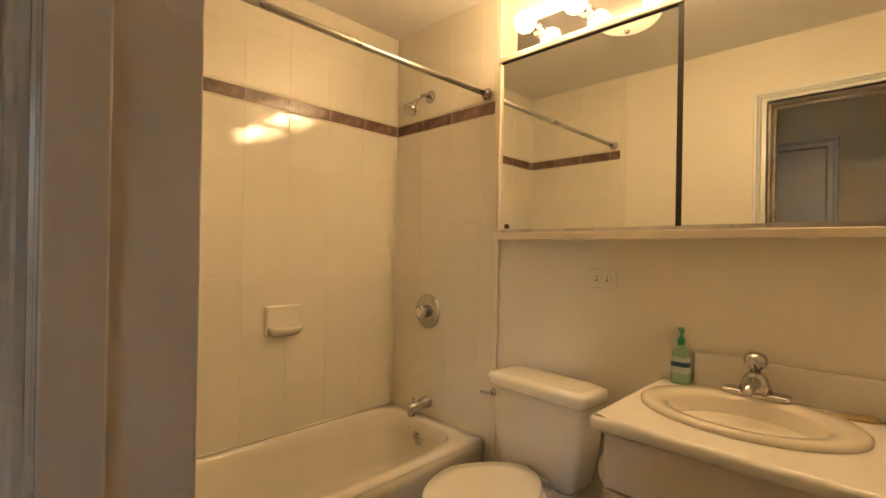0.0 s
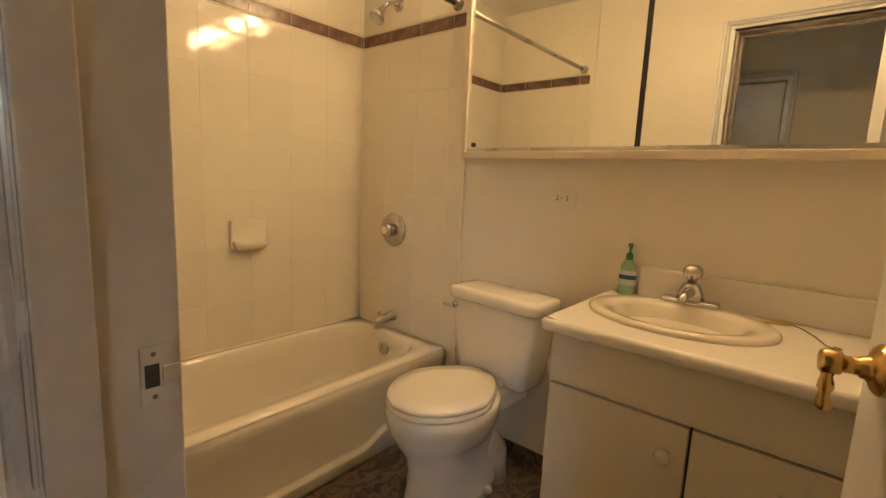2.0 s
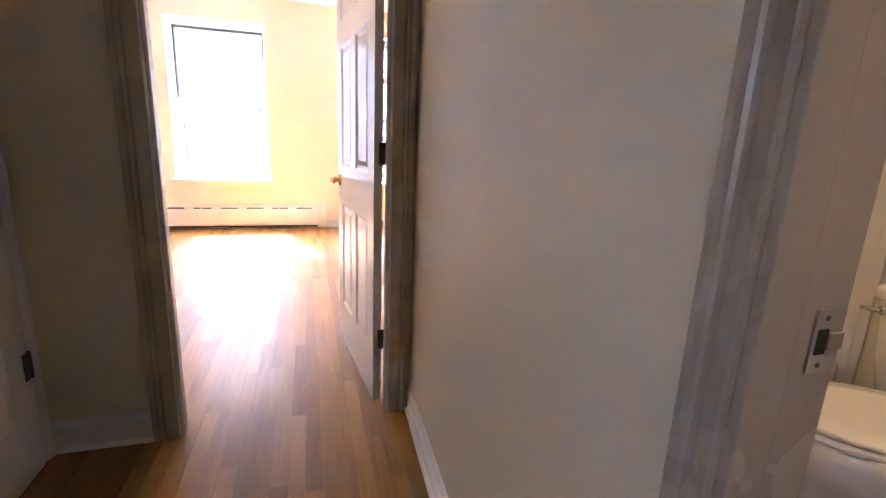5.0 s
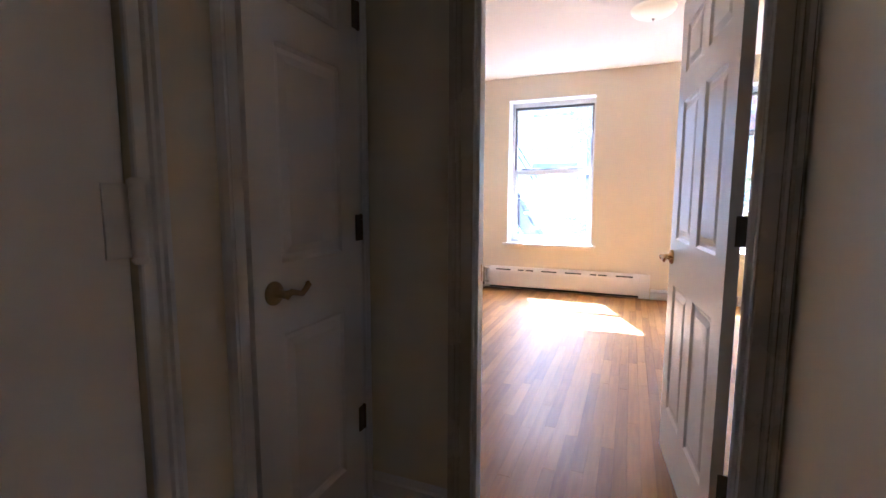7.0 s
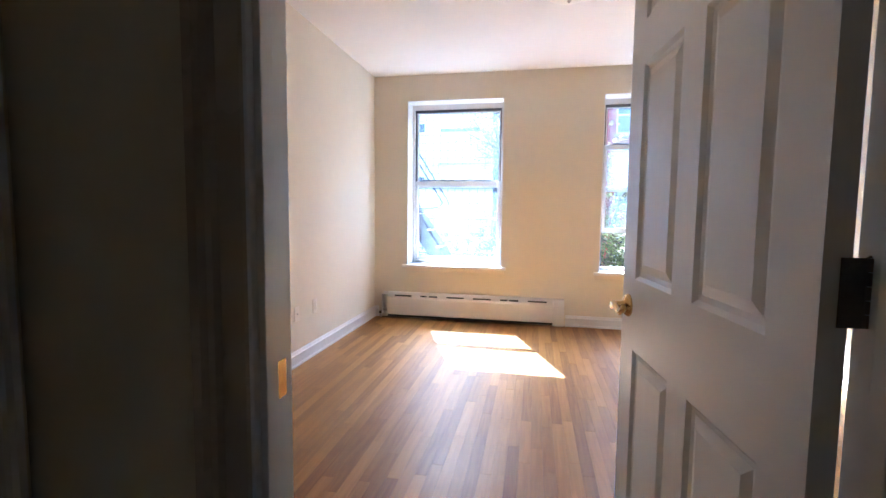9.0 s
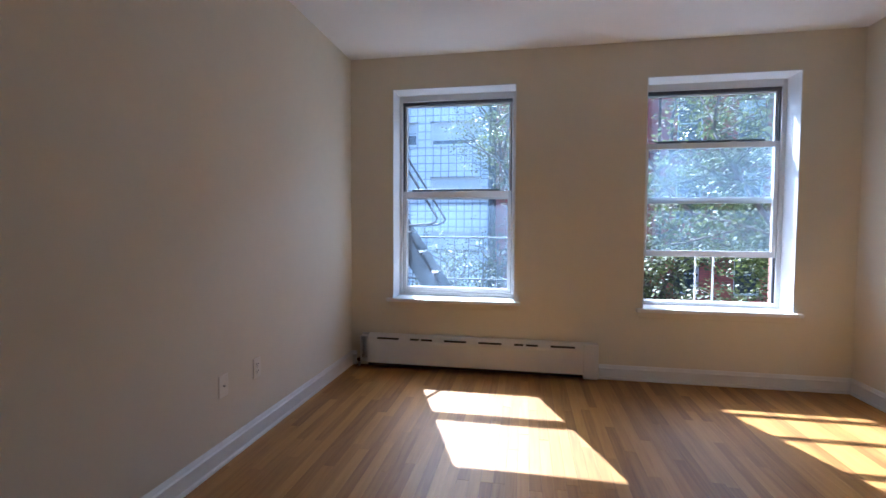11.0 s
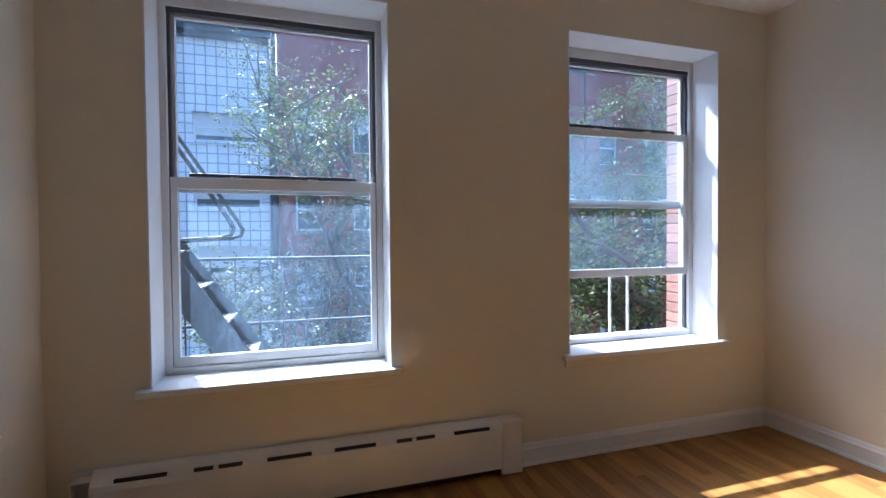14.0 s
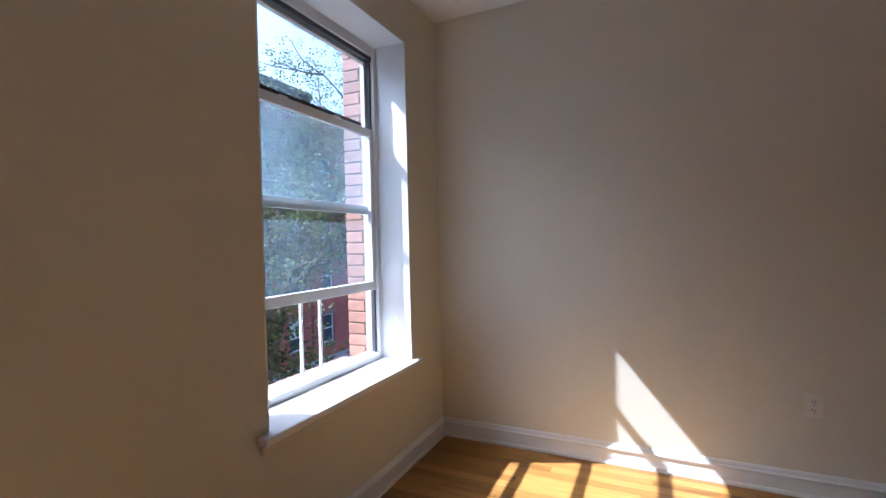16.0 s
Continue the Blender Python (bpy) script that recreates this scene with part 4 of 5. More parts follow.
def toilet():
    e = thing("toilet", pose(XE - 0.012, 1.075, 0, 0, 0, -4.5) @ Matrix.Diagonal((1, 1, 1.055, 1)), "cream porcelain toilet with its lid down", "toilet")
    n = 40

    def egg(cx, rx, ry, z, back=0.0):
        out = []
        for i in range(n):
            a = 2 * math.pi * i / n
            c, s = math.cos(a), math.sin(a)
            r = rx if c < 0 else rx * (0.9 + back)
            out.append(Vector((cx + r * c, ry * s * (1 - 0.10 * c), z)))
        return out
    loops = [egg(-0.36, 0.215, 0.118, 0.0, 0.35), egg(-0.36, 0.212, 0.115, 0.035, 0.35), egg(-0.362, 0.200, 0.108, 0.09, 0.35), egg(-0.368, 0.192, 0.105, 0.16, 0.35), egg(-0.38, 0.195, 0.112, 0.215, 0.3),
             egg(-0.395, 0.215, 0.145, 0.262, 0.2), egg(-0.40, 0.235, 0.176, 0.31, 0.1), egg(-0.40, 0.242, 0.184, 0.355, 0.05), egg(-0.40, 0.240, 0.183, 0.385, 0.05), egg(-0.40, 0.232, 0.176, 0.392, 0.05)]
    part("bowl", fix(rings(loops)), M_PORC, e)
    part("trapway", tube([(-0.30, 0, 0.20), (-0.22, 0.0, 0.15), (-0.17, 0, 0.10), (-0.16, 0, 0.0)], [0.085, 0.092, 0.095, 0.10], 18), M_PORC, e)
    part("deck", box((-0.30, -0.105, 0.30), (-0.025, 0.105, 0.385), 0.02, seg=3), M_PORC, e)
    for s in (-1, 1):
        part("bolt_cap", lathe([(0.016, 0), (0.015, 0.012), (0.009, 0.020), (0.0005, 0.022)], 14, m=Matrix.Translation((-0.28, s * 0.118, 0.03))), M_PLASTIC, e)
        part("seat_hinge", tube([(-0.195, s * 0.07 - 0.02, 0.405), (-0.195, s * 0.07 + 0.02, 0.405)], 0.012, 10), M_PLASTIC, e)

    def lid(z0, z1, k):
        def shape(z, q):
            out = []
            for i in range(n):
                a = 2 * math.pi * i / n
                c, s = math.cos(a), math.sin(a)
                x = -0.405 + (0.243 * c if c < 0 else 0.222 * c) * q
                y = 0.186 * s * q * (1 - (0.30 * c if c > 0 else 0))
                out.append(Vector((min(x, -0.19), y, z)))
            return out
        return fix(rings([shape(z0, k * 0.985), shape(z0 + 0.004, k), shape(z1 - 0.006, k), shape(z1, k * 0.975), shape(z1 + 0.002, k * 0.7)]))
    part("seat", lid(0.394, 0.412, 1.0), M_PORC, e)
    part("seat_lid", lid(0.414, 0.430, 0.985), M_PORC, e)

    def sq(x0, x1, y, z, p=7):
        return oval((x0 + x1) / 2, 0, (x1 - x0) / 2, y, z, n, p)
    part("tank", fix(rings([sq(-0.165, -0.02, 0.155, 0.375), sq(-0.178, -0.012, 0.168, 0.392), sq(-0.188, -0.008, 0.190, 0.50), sq(-0.192, -0.006, 0.208, 0.672)])), M_PORC, e)
    part("tank_lid", fix(rings([sq(-0.200, -0.004, 0.216, 0.674), sq(-0.206, -0.001, 0.222, 0.682), sq(-0.206, -0.001, 0.222, 0.705), sq(-0.198, -0.005, 0.214, 0.718), sq(-0.17, -0.02, 0.19, 0.721)])), M_PORC, e)
    h = part("flush_handle", lathe([(0.014, 0), (0.014, 0.008), (0.008, 0.012)], 14, m=Matrix.Translation((-0.192, 0.175, 0.645)) @ RX), M_CHROME, e)
    part("lever", tube([(-0.205, 0.175, 0.645), (-0.212, 0.205, 0.642), (-0.212, 0.225, 0.640)], 0.006), M_CHROME, h)
    part("supply_hose", tube([(-0.02, 0.25, 0.14), (-0.05, 0.25, 0.14), (-0.07, 0.24, 0.18), (-0.09, 0.19, 0.30), (-0.10, 0.16, 0.385)], 0.006), M_ROD, e)
    return e


toilet()


VF, VY0, VY1, VTOP = XE - 0.50, -0.235, 0.672, 0.79


def vanity():
    e = thing("vanity_cabinet", pose(0, 0, 0), "cream vanity cabinet with one door and a stack of drawers", "vanity")
    bm = box((VF + 0.022, VY0, 0.09), (XE - 0.004, VY1, VTOP))
    part("body", bm, M_VAN, e)
    part("toe_kick", box((VF + 0.075, VY0 + 0.002, 0.0), (XE - 0.006, VY1 - 0.002, 0.092)), M_VAN, e)
    part("front_gap", box((VF + 0.016, VY0 + 0.004, 0.095), (VF + 0.023, VY1 - 0.004, VTOP - 0.001)), M_GAP, e)

    def front(name, y0, y1, z0, z1):
        return part(name, box((VF, y0, z0), (VF + 0.017, y1, z1), 0.0018), M_VAN, e)

    def knob(parent, y, z):
        part("knob", lathe([(0.010, 0), (0.009, 0.010), (0.017, 0.018), (0.019, 0.024), (0.014, 0.031), (0.0005, 0.033)], 18, m=Matrix.Translation((VF, y, z)) @ RX), M_PORC, parent)
    front("false_front", VY0 + 0.003, VY1, 0.645, VTOP - 0.002)
    d = front("door", 0.314, VY1, 0.105, 0.638)
    knob(d, 0.359, 0.558)
    for z0, z1, zk in ((0.468, 0.638, 0.553), (0.300, 0.465, 0.382), (0.105, 0.297, 0.20)):
        d = front("drawer", -0.05, 0.307, z0, z1)
        knob(d, 0.128, zk)
    front("side_panel", VY0 + 0.003, -0.056, 0.105, 0.638)
    return e


vanity()


def countertop():
    x0, x1, y0, y1, z0, z1 = VF - 0.03, XE - 0.003, VY0 - 0.01, VY1 + 0.03, VTOP + 0.001, VTOP + 0.035
    cx, cy, rx, ry = SINK
    e = thing("countertop", pose(0, 0, 0), "cream laminate vanity top with a rolled front edge and backsplash", "countertop")
    bm = bmesh.new()
    n = 64
    outer = []
    for i in range(n):
        a = 2 * math.pi * i / n
        c, s = math.cos(a), math.sin(a)
        sx = (x1 - cx) / c if c > 1e-6 else ((x0 + 0.012 - cx) / c if c < -1e-6 else 1e9)
        sy = (y1 - 0.012 - cy) / s if s > 1e-6 else ((y0 - cy) / s if s < -1e-6 else 1e9)
        k = min(sx, sy)
        outer.append(Vector((cx + k * c, cy + k * s, z1)))
    inner = oval(cx, cy, rx - 0.02, ry - 0.02, z1, n)
    rings([outer, inner], bm, caps=False, smooth=False)
    part("surface", fix(bm), M_TOP, e)
    prof = [(0.012, z1), (0.005, z1 - 0.002), (0.0, z1 - 0.010), (0.0, z0 + 0.008), (0.004, z0), (0.06, z0)]
    bm = rings([[Vector((x1, y1 - u, z)) for u, z in prof], [Vector((x0 + 0.012, y1 - u, z)) if u < 0.012 else Vector((x0 + u, y1 - u, z)) for u, z in prof], [Vector((x0 + u, y1 - max(u, 0.012), z)) for u, z in prof], [Vector((x0 + u, y0, z)) for u, z in prof]], closed=False, caps=False)
    part("edge", fix(bm), M_TOP, e)
    part("backsplash", box((XE - 0.022, y0, z1 - 0.001), (XE - 0.002, y1 - 0.10, z1 + 0.10), 0.005), M_TOP, e)
    return e


SINK = (1.560, 0.425, 0.190, 0.245)
countertop()
SZ = VTOP + 0.035
cx, cy, rx, ry = SINK
sink = thing("sink", pose(0, 0, 0), "oval cream drop-in sink set in the vanity top", "sink")
n = 56
part("basin", fix(rings([oval(cx, cy, rx, ry, SZ, n), oval(cx, cy, rx + 0.001, ry + 0.001, SZ + 0.008, n), oval(cx, cy, rx - 0.010, ry - 0.010, SZ + 0.016, n), oval(cx - 0.012, cy, rx - 0.045, ry - 0.062, SZ + 0.014, n), oval(cx - 0.014, cy, rx - 0.056, ry - 0.074, SZ + 0.002, n),
                        oval(cx - 0.014, cy, rx - 0.070, ry - 0.090, SZ - 0.04, n), oval(cx - 0.014, cy, rx - 0.10, ry - 0.13, SZ - 0.085, n), oval(cx - 0.014, cy, 0.03, 0.03, SZ - 0.105, n)], caps=False)), M_SINK, sink)
part("drain", lathe([(0.031, SZ - 0.106), (0.030, SZ - 0.102), (0.020, SZ - 0.103), (0.0005, SZ - 0.104)], 20, m=Matrix.Translation((cx - 0.014, cy, 0))), M_CHROME, sink)

fx = cx + rx - 0.035
faucet = thing("faucet", pose(fx, cy, SZ + 0.014), "chrome centre-set faucet with a clear ball knob", "faucet")
part("base", box((-0.026, -0.080, 0), (0.026, 0.080, 0.018), 0.007, seg=3), M_CHROME, faucet)
part("body", fix(rings([oval(0, 0, 0.030, 0.042, 0.012, 24, 3), oval(-0.004, 0, 0.028, 0.034, 0.04, 24, 2.6), oval(-0.006, 0, 0.024, 0.026, 0.062, 24), oval(-0.006, 0, 0.016, 0.016, 0.072, 24)])), M_CHROME, faucet)
part("nozzle", tube([(-0.005, 0, 0.040), (-0.05, 0, 0.046), (-0.09, 0, 0.042), (-0.108, 0, 0.030), (-0.110, 0, 0.022)], [0.020, 0.016, 0.014, 0.012, 0.011], 14), M_CHROME, faucet)
part("knob", lathe([(0.012, 0.070), (0.014, 0.078), (0.026, 0.088), (0.030, 0.102), (0.027, 0.116), (0.015, 0.125), (0.0005, 0.127)], 14, m=Matrix.Translation((-0.006, 0, 0))), M_CHROME, faucet)

bottle = thing("soap_bottle", pose(1.755, 0.632, SZ) @ Matrix.Diagonal((0.85, 0.78, 1, 1)), "half-full clear green hand soap bottle with a green pump", "soap bottle")
part("bottle", fix(rings([oval(0, 0, 0.022, 0.034, 0, 24, 3), oval(0, 0, 0.024, 0.036, 0.006, 24, 3), oval(0, 0, 0.024, 0.035, 0.06, 24, 3), oval(0, 0, 0.022, 0.031, 0.10, 24, 2.6), oval(0, 0, 0.013, 0.014, 0.118, 24), oval(0, 0, 0.012, 0.012, 0.124, 24)])), M_SOAP, bottle)
part("label", fix(rings([oval(0, 0, 0.0248, 0.036, 0.035, 24, 3), oval(0, 0, 0.0245, 0.0345, 0.085, 24, 2.8)], caps=False)), M_LABEL, bottle)
part("label_mark", fix(rings([oval(0, 0, 0.0252, 0.0362, 0.055, 24, 3), oval(0, 0, 0.0250, 0.0355, 0.070, 24, 2.8)], caps=False)), M_LABELB, bottle)
pump = part("pump", lathe([(0.015, 0.122), (0.015, 0.140), (0.008, 0.145), (0.005, 0.147), (0.005, 0.165), (0.011, 0.168), (0.011, 0.176), (0.0005, 0.178)], 18), M_GREEN, bottle)
part("spout", tube([(0, 0, 0.172), (-0.018, -0.01, 0.172), (-0.034, -0.018, 0.166)], [0.006, 0.005, 0.004], 8), M_GREEN, pump)

card = thing("small_card", pose(1.74, 0.22, SZ, 0, 0, 25), "small yellow card with a loose dark cord on the vanity top", "card")
part("card", box((-0.02, -0.045, 0.0005), (0.02, 0.045, 0.006), 0.001), M_CARD, card)
part("cord", tube([(-0.01, -0.04, 0.006), (-0.05, -0.06, 0.003), (-0.12, -0.06, 0.003), (-0.19, -0.05, 0.003), (-0.215, -0.062, 0.003), (-0.205, -0.075, 0.003), (-0.19, -0.066, 0.003)], 0.0016, 6), M_HINGE, card)

roll = thing("toilet_paper", pose(1.42, VY1 - 0.010, 0.655), "white toilet paper roll recessed in the side of the vanity", "toilet paper")
part("roll", lathe([(0.020, -0.05), (0.056, -0.05), (0.058, -0.046), (0.058, 0.046), (0.056, 0.05), (0.020, 0.05)], 32, m=Matrix.Rotation(radians(90), 4, 'Y'), caps=False), M_PAPER, roll)
part("core", lathe([(0.020, -0.049), (0.020, 0.049)], 20, m=Matrix.Rotation(radians(90), 4, 'Y'), caps=False), M_CARD, roll)
part("holder", tube([(-0.056, -0.02, 0.0), (-0.056, 0, 0), (0.056, 0, 0), (0.056, -0.02, 0)], 0.006), M_PLASTIC, roll)

outlet(pose(XE, 0.918, 1.140, 0, 0, -90), "cream duplex outlet set sideways under the mirror cabinet", sideways=True)


def mirror_cabinet():
    x, y0, y1, z0, z1 = XE - 0.085, -0.22, 1.345, 1.282, 2.045
    e = thing("mirror_cabinet", pose(0, 0, 0), "wide mirrored medicine cabinet with sliding doors and a cream frame", "mirror cabinet")
    part("body", box((x + 0.012, y0, z0 + 0.004), (XE - 0.002, y1 - 0.004, z1 - 0.004)), M_VAN, e)
    bm = bmesh.new()
    box((x - 0.010, y0, z0), (x + 0.013, y1, z0 + 0.028), 0.003, bm)
    box((x - 0.010, y0, z1 - 0.024), (x + 0.013, y1, z1), 0.003, bm)
    box((x - 0.010, y1 - 0.016, z0 + 0.028), (x + 0.013, y1, z1 - 0.024), 0.003, bm)
    part("frame", bm, M_LINER, e)
    part("track", box((x - 0.004, y0, z0 + 0.027), (x + 0.012, y1 - 0.016, z0 + 0.042), 0.002), M_ROD, e)
    part("mirror_door", box((x + 0.002, 0.640, z0 + 0.042), (x + 0.007, y1 - 0.018, z1 - 0.024)), M_MIRROR, e)
    part("mirror_door", box((x - 0.004, y0, z0 + 0.042), (x + 0.001, 0.625, z1 - 0.024)), M_MIRROR, e)
    part("door_edge", box((x - 0.006, 0.624, z0 + 0.040), (x + 0.003, 0.641, z1 - 0.024), 0.001), M_GAP, e)
    part("top_gap", box((x - 0.003, y0, z1 - 0.030), (x + 0.008, y1 - 0.016, z1 - 0.023)), M_GAP, e)
    part("pull", lathe([(0.010, 0), (0.010, 0.003), (0.0005, 0.003)], 12, m=Matrix.Translation((x + 0.0, y1 - 0.05, z0 + 0.055)) @ RX), M_GAP, e)
    return e


mirror_cabinet()
bar = thing("vanity_light", pose(0, 0, 0), "chrome vanity light bar with lit round bulbs", "light bar")
part("back_plate", box((XE - 0.040, 0.24, 2.062), (XE - 0.002, 1.29, 2.175), 0.006), M_CHROME, bar)
for i in range(5):
    y = 1.185 - i * 0.2115
    s = part("socket", lathe([(0.026, 0.0), (0.026, 0.020), (0.019, 0.024), (0.017, 0.050)], 20, m=Matrix.Translation((XE - 0.040, y, 2.128)) @ RX), M_CHROME, bar)
    part("bulb", lathe([(0.015, 0.048), (0.020, 0.058), (0.034, 0.070), (0.041, 0.088), (0.041, 0.100), (0.034, 0.118), (0.018, 0.129), (0.0005, 0.131)], 24, m=Matrix.Translation((XE - 0.040, y, 2.128)) @ RX), M_BULB, s)


# ---- street ----
GZ = -5.2
obj("ground", box((-400, 6.95, GZ - 1.0), (400, 900, GZ)), M_PAVE, kind="structure")
obj("road", box((-200, 11.0, GZ - 0.2), (200, 17.0, GZ + 0.004)), M_ASPHALT, kind="structure")
for k, (y0, y1) in enumerate(((7.0, 11.0), (17.0, 22.0))):
    obj("pavement_%d" % (k + 1), box((-200, y0, GZ - 0.2), (200, y1, GZ + 0.14), 0.02), M_PAVE, kind="structure")


def house(x0, x1, y, top, mat, cols, storeys, label, lintel, wh=1.6, ww=0.95, deep=9.0, blind=0.3, first=0.9, pitch=2.95):
    e = thing("house", pose(x0, y, GZ), label, "house", "houses across the street")
    w, h = x1 - x0, top - GZ
    holes = []
    gap = w / cols
    for s in range(storeys):
        for c in range(cols):
            a = gap * (c + 0.5) - ww / 2
            z = first + s * pitch
            if z + wh < h - 0.3:
                holes.append((a, a + ww, z, z + wh))
    cuts = sorted({0, w, *[q for t in holes for q in t[:2]]})
    bm = bmesh.new()
    for p, q in zip(cuts, cuts[1:]):
        zs = [0]
        for t in sorted(holes, key=lambda t: t[2]):
            if t[0] <= p + 1e-6 and t[1] >= q - 1e-6:
                zs += [t[2], t[3]]
        zs.append(h)
        for u, v in zip(zs[::2], zs[1::2]):
            box((p, 0, u), (q, 0.3, v), bm=bm)
    box((0, 0.3, 0), (0.2, deep, h), bm=bm)
    box((w - 0.2, 0.3, 0), (w, deep, h), bm=bm)
    box((0.2, deep - 0.2, 0), (w - 0.2, deep, h), bm=bm)
    part("wall", bm, mat, e)
    bm = box((-0.1, -0.25, h), (w + 0.1, deep, h + 0.12))
    box((-0.1, -0.40, h + 0.12), (w + 0.1, 0.3, h + 0.45), 0.05, bm)
    part("roof", bm, M_ROOF, e)
    rnd = random.Random(int(x0 * 10) + 77)
    for a, b, z0, z1 in holes:
        bm = bmesh.new()
        t = 0.07
        box((a, 0.10, z0), (a + t, 0.2, z1), bm=bm)
        box((b - t, 0.10, z0), (b, 0.2, z1), bm=bm)
        box((a + t, 0.10, z1 - t), (b - t, 0.2, z1), bm=bm)
        box((a + t, 0.10, z0), (b - t, 0.2, z0 + t), bm=bm)
        box((a + t, 0.12, (z0 + z1) / 2 - 0.03), (b - t, 0.19, (z0 + z1) / 2 + 0.03), bm=bm)
        f = part("window", bm, M_FRAME, e)
        part("pane", box((a + t, 0.15, z0 + t), (b - t, 0.16, z1 - t)), M_FARGLASS, f)
        if rnd.random() < blind:
            k = rnd.uniform(0.3, 0.8)
            part("blind", box((a + t, 0.135, z1 - t - (z1 - z0) * k), (b - t, 0.145, z1 - t)), M_SHADE, f)
        part("sill", box((a - 0.1, -0.06, z0 - 0.14), (b + 0.1, 0.12, z0), 0.01), lintel, f)
        part("lintel", box((a - 0.12, -0.05, z1), (b + 0.12, 0.11, z1 + 0.22), 0.01), lintel, f)
    return e, holes


house(-16.0, -2.05, 22.0, 8.3, M_WHITEBLOCK, 5, 5, "white panelled apartment block with wide windows", M_WHITEBLOCK, wh=1.0, ww=2.2, blind=1.0, first=2.9, pitch=2.35)
rowa, holes_a = house(-1.75, 4.6, 22.0, 9.4, M_ROWBRICK, 3, 5, "red brick row house with stone lintels", M_STONE, blind=0.4)
rowb, holes_b = house(4.7, 11.2, 22.0, 8.6, M_ROWBRICK, 3, 5, "red brick row house with stone lintels", M_STONE, blind=0.4)
house(11.3, 18.5, 22.0, 8.8, M_ROWBRICK, 3, 5, "red brick row house with stone lintels", M_STONE, blind=0.4)
house(18.6, 26.5, 22.0, 8.2, M_ROWBRICK, 3, 5, "red brick row house with stone lintels", M_STONE, blind=0.4)
house(26.6, 36.0, 22.0, 8.0, M_STONE, 4, 5, "brownstone row house with stone lintels", M_STONE, blind=0.4)
house(-30.0, -16.1, 22.0, 8.6, M_ROWBRICK, 6, 5, "red brick row house with stone lintels", M_STONE, blind=0.4)
obj("drain_pipe", tube([(-1.9, 21.8, GZ), (-1.9, 21.8, 9.3)], 0.12, 10), M_IRON, "dark vertical pipe between two facades", "pipe")
for (x, z) in ((3.55, -1.05), (8.0, 1.9)):
    ac = thing("air_conditioner", pose(x, 21.72, z), "white window air conditioner on a brick facade", "air conditioner")
    part("case", box((-0.3, 0, 0), (0.3, 0.4, 0.4), 0.02), M_FRAME, ac)
    part("grille", box((-0.25, -0.012, 0.05), (0.25, 0.0, 0.35), 0.004), M_TRACK, ac)


def tree(name, at, high, spread, seed, leaves, label):
    rnd = random.Random(seed)
    e = thing(name, pose(*at), label, "tree")
    wood = bmesh.new()
    tips = []

    def grow(p, d, length, r, depth):
        pts, rad = [p], [r]
        q, v = p.copy(), d.copy()
        for i in range(4):
            v = (v + Vector((rnd.gauss(0, 0.14), rnd.gauss(0, 0.14), rnd.gauss(0.03, 0.08)))).normalized()
            if at[1] + q.y < 9.6:
                v.y = abs(v.y)
            q = q + v * length / 4
            pts.append(q.copy())
            rad.append(r * (1 - 0.14 * (i + 1)))
        tube(pts, rad, 7 if depth < 2 else 5, wood)
        if depth >= 2:
            tips.extend(pts[1:])
        if depth == 4:
            return
        for k in range(3 if depth else 5):
            a = rnd.uniform(0, 2 * math.pi)
            tilt = rnd.uniform(0.45, 0.95)
            side = v.orthogonal().normalized()
            side = Matrix.Rotation(a, 3, v) @ side
            w = (v * math.cos(tilt) + side * math.sin(tilt) * spread).normalized()
            w.z = w.z * 0.8 + 0.05
            start = pts[-1] if k == 0 else pts[rnd.choice((2, 3, 4))]
            grow(start, w.normalized(), length * rnd.uniform(0.62, 0.82), r * 0.58, depth + 1)
    grow(Vector((0, 0, 0)), Vector((0.03, -0.04, 1)), high * 0.42, 0.23, 0)
    part("trunk", fix(wood), M_BARK, e)
    verts, faces = [], []
    for i in range(leaves):
        c = rnd.choice(tips) + Vector((rnd.gauss(0, 0.30), rnd.gauss(0, 0.30), rnd.gauss(-0.05, 0.22)))
        if at[1] + c.y < 8.8:
            continue
        u = Vector((rnd.gauss(0, 1), rnd.gauss(0, 1), rnd.gauss(0, 0.5))).normalized()
        w = u.cross(Vector((rnd.gauss(0, 0.5), rnd.gauss(0, 0.5), 1))).normalized()
        for j in range(3):
            o = c + u * (j - 1) * 0.075
            a, b = 0.075, 0.030
            k = len(verts)
            s = w * (1 if j % 2 else -1)
            verts += [o, o + s * a * 0.5 + u * b, o + s * a, o + s * a * 0.5 - u * b]
            faces.append((k, k + 1, k + 2, k + 3))
    me = bpy.data.meshes.new("crown")
    me.from_pydata(verts, [], faces)
    me.materials.append(M_LEAF)
    cr = new("crown", me)
    cr.parent = e
    return e


tree("street_tree", (5.6, 12.6, GZ), 10.2, 0.9, 11, 17000, "leafy street tree with dark limbs")
tree("street_tree", (3.0, 16.2, GZ), 10.2, 1.0, 5, 8500, "leafy street tree with dark limbs")
tree("street_tree", (11.0, 12.6, GZ), 12.5, 1.0, 23, 14000, "leafy street tree with dark limbs")
tree("street_tree", (-2.0, 15.2, GZ), 6.0, 1.2, 31, 5000, "small leafy street tree")

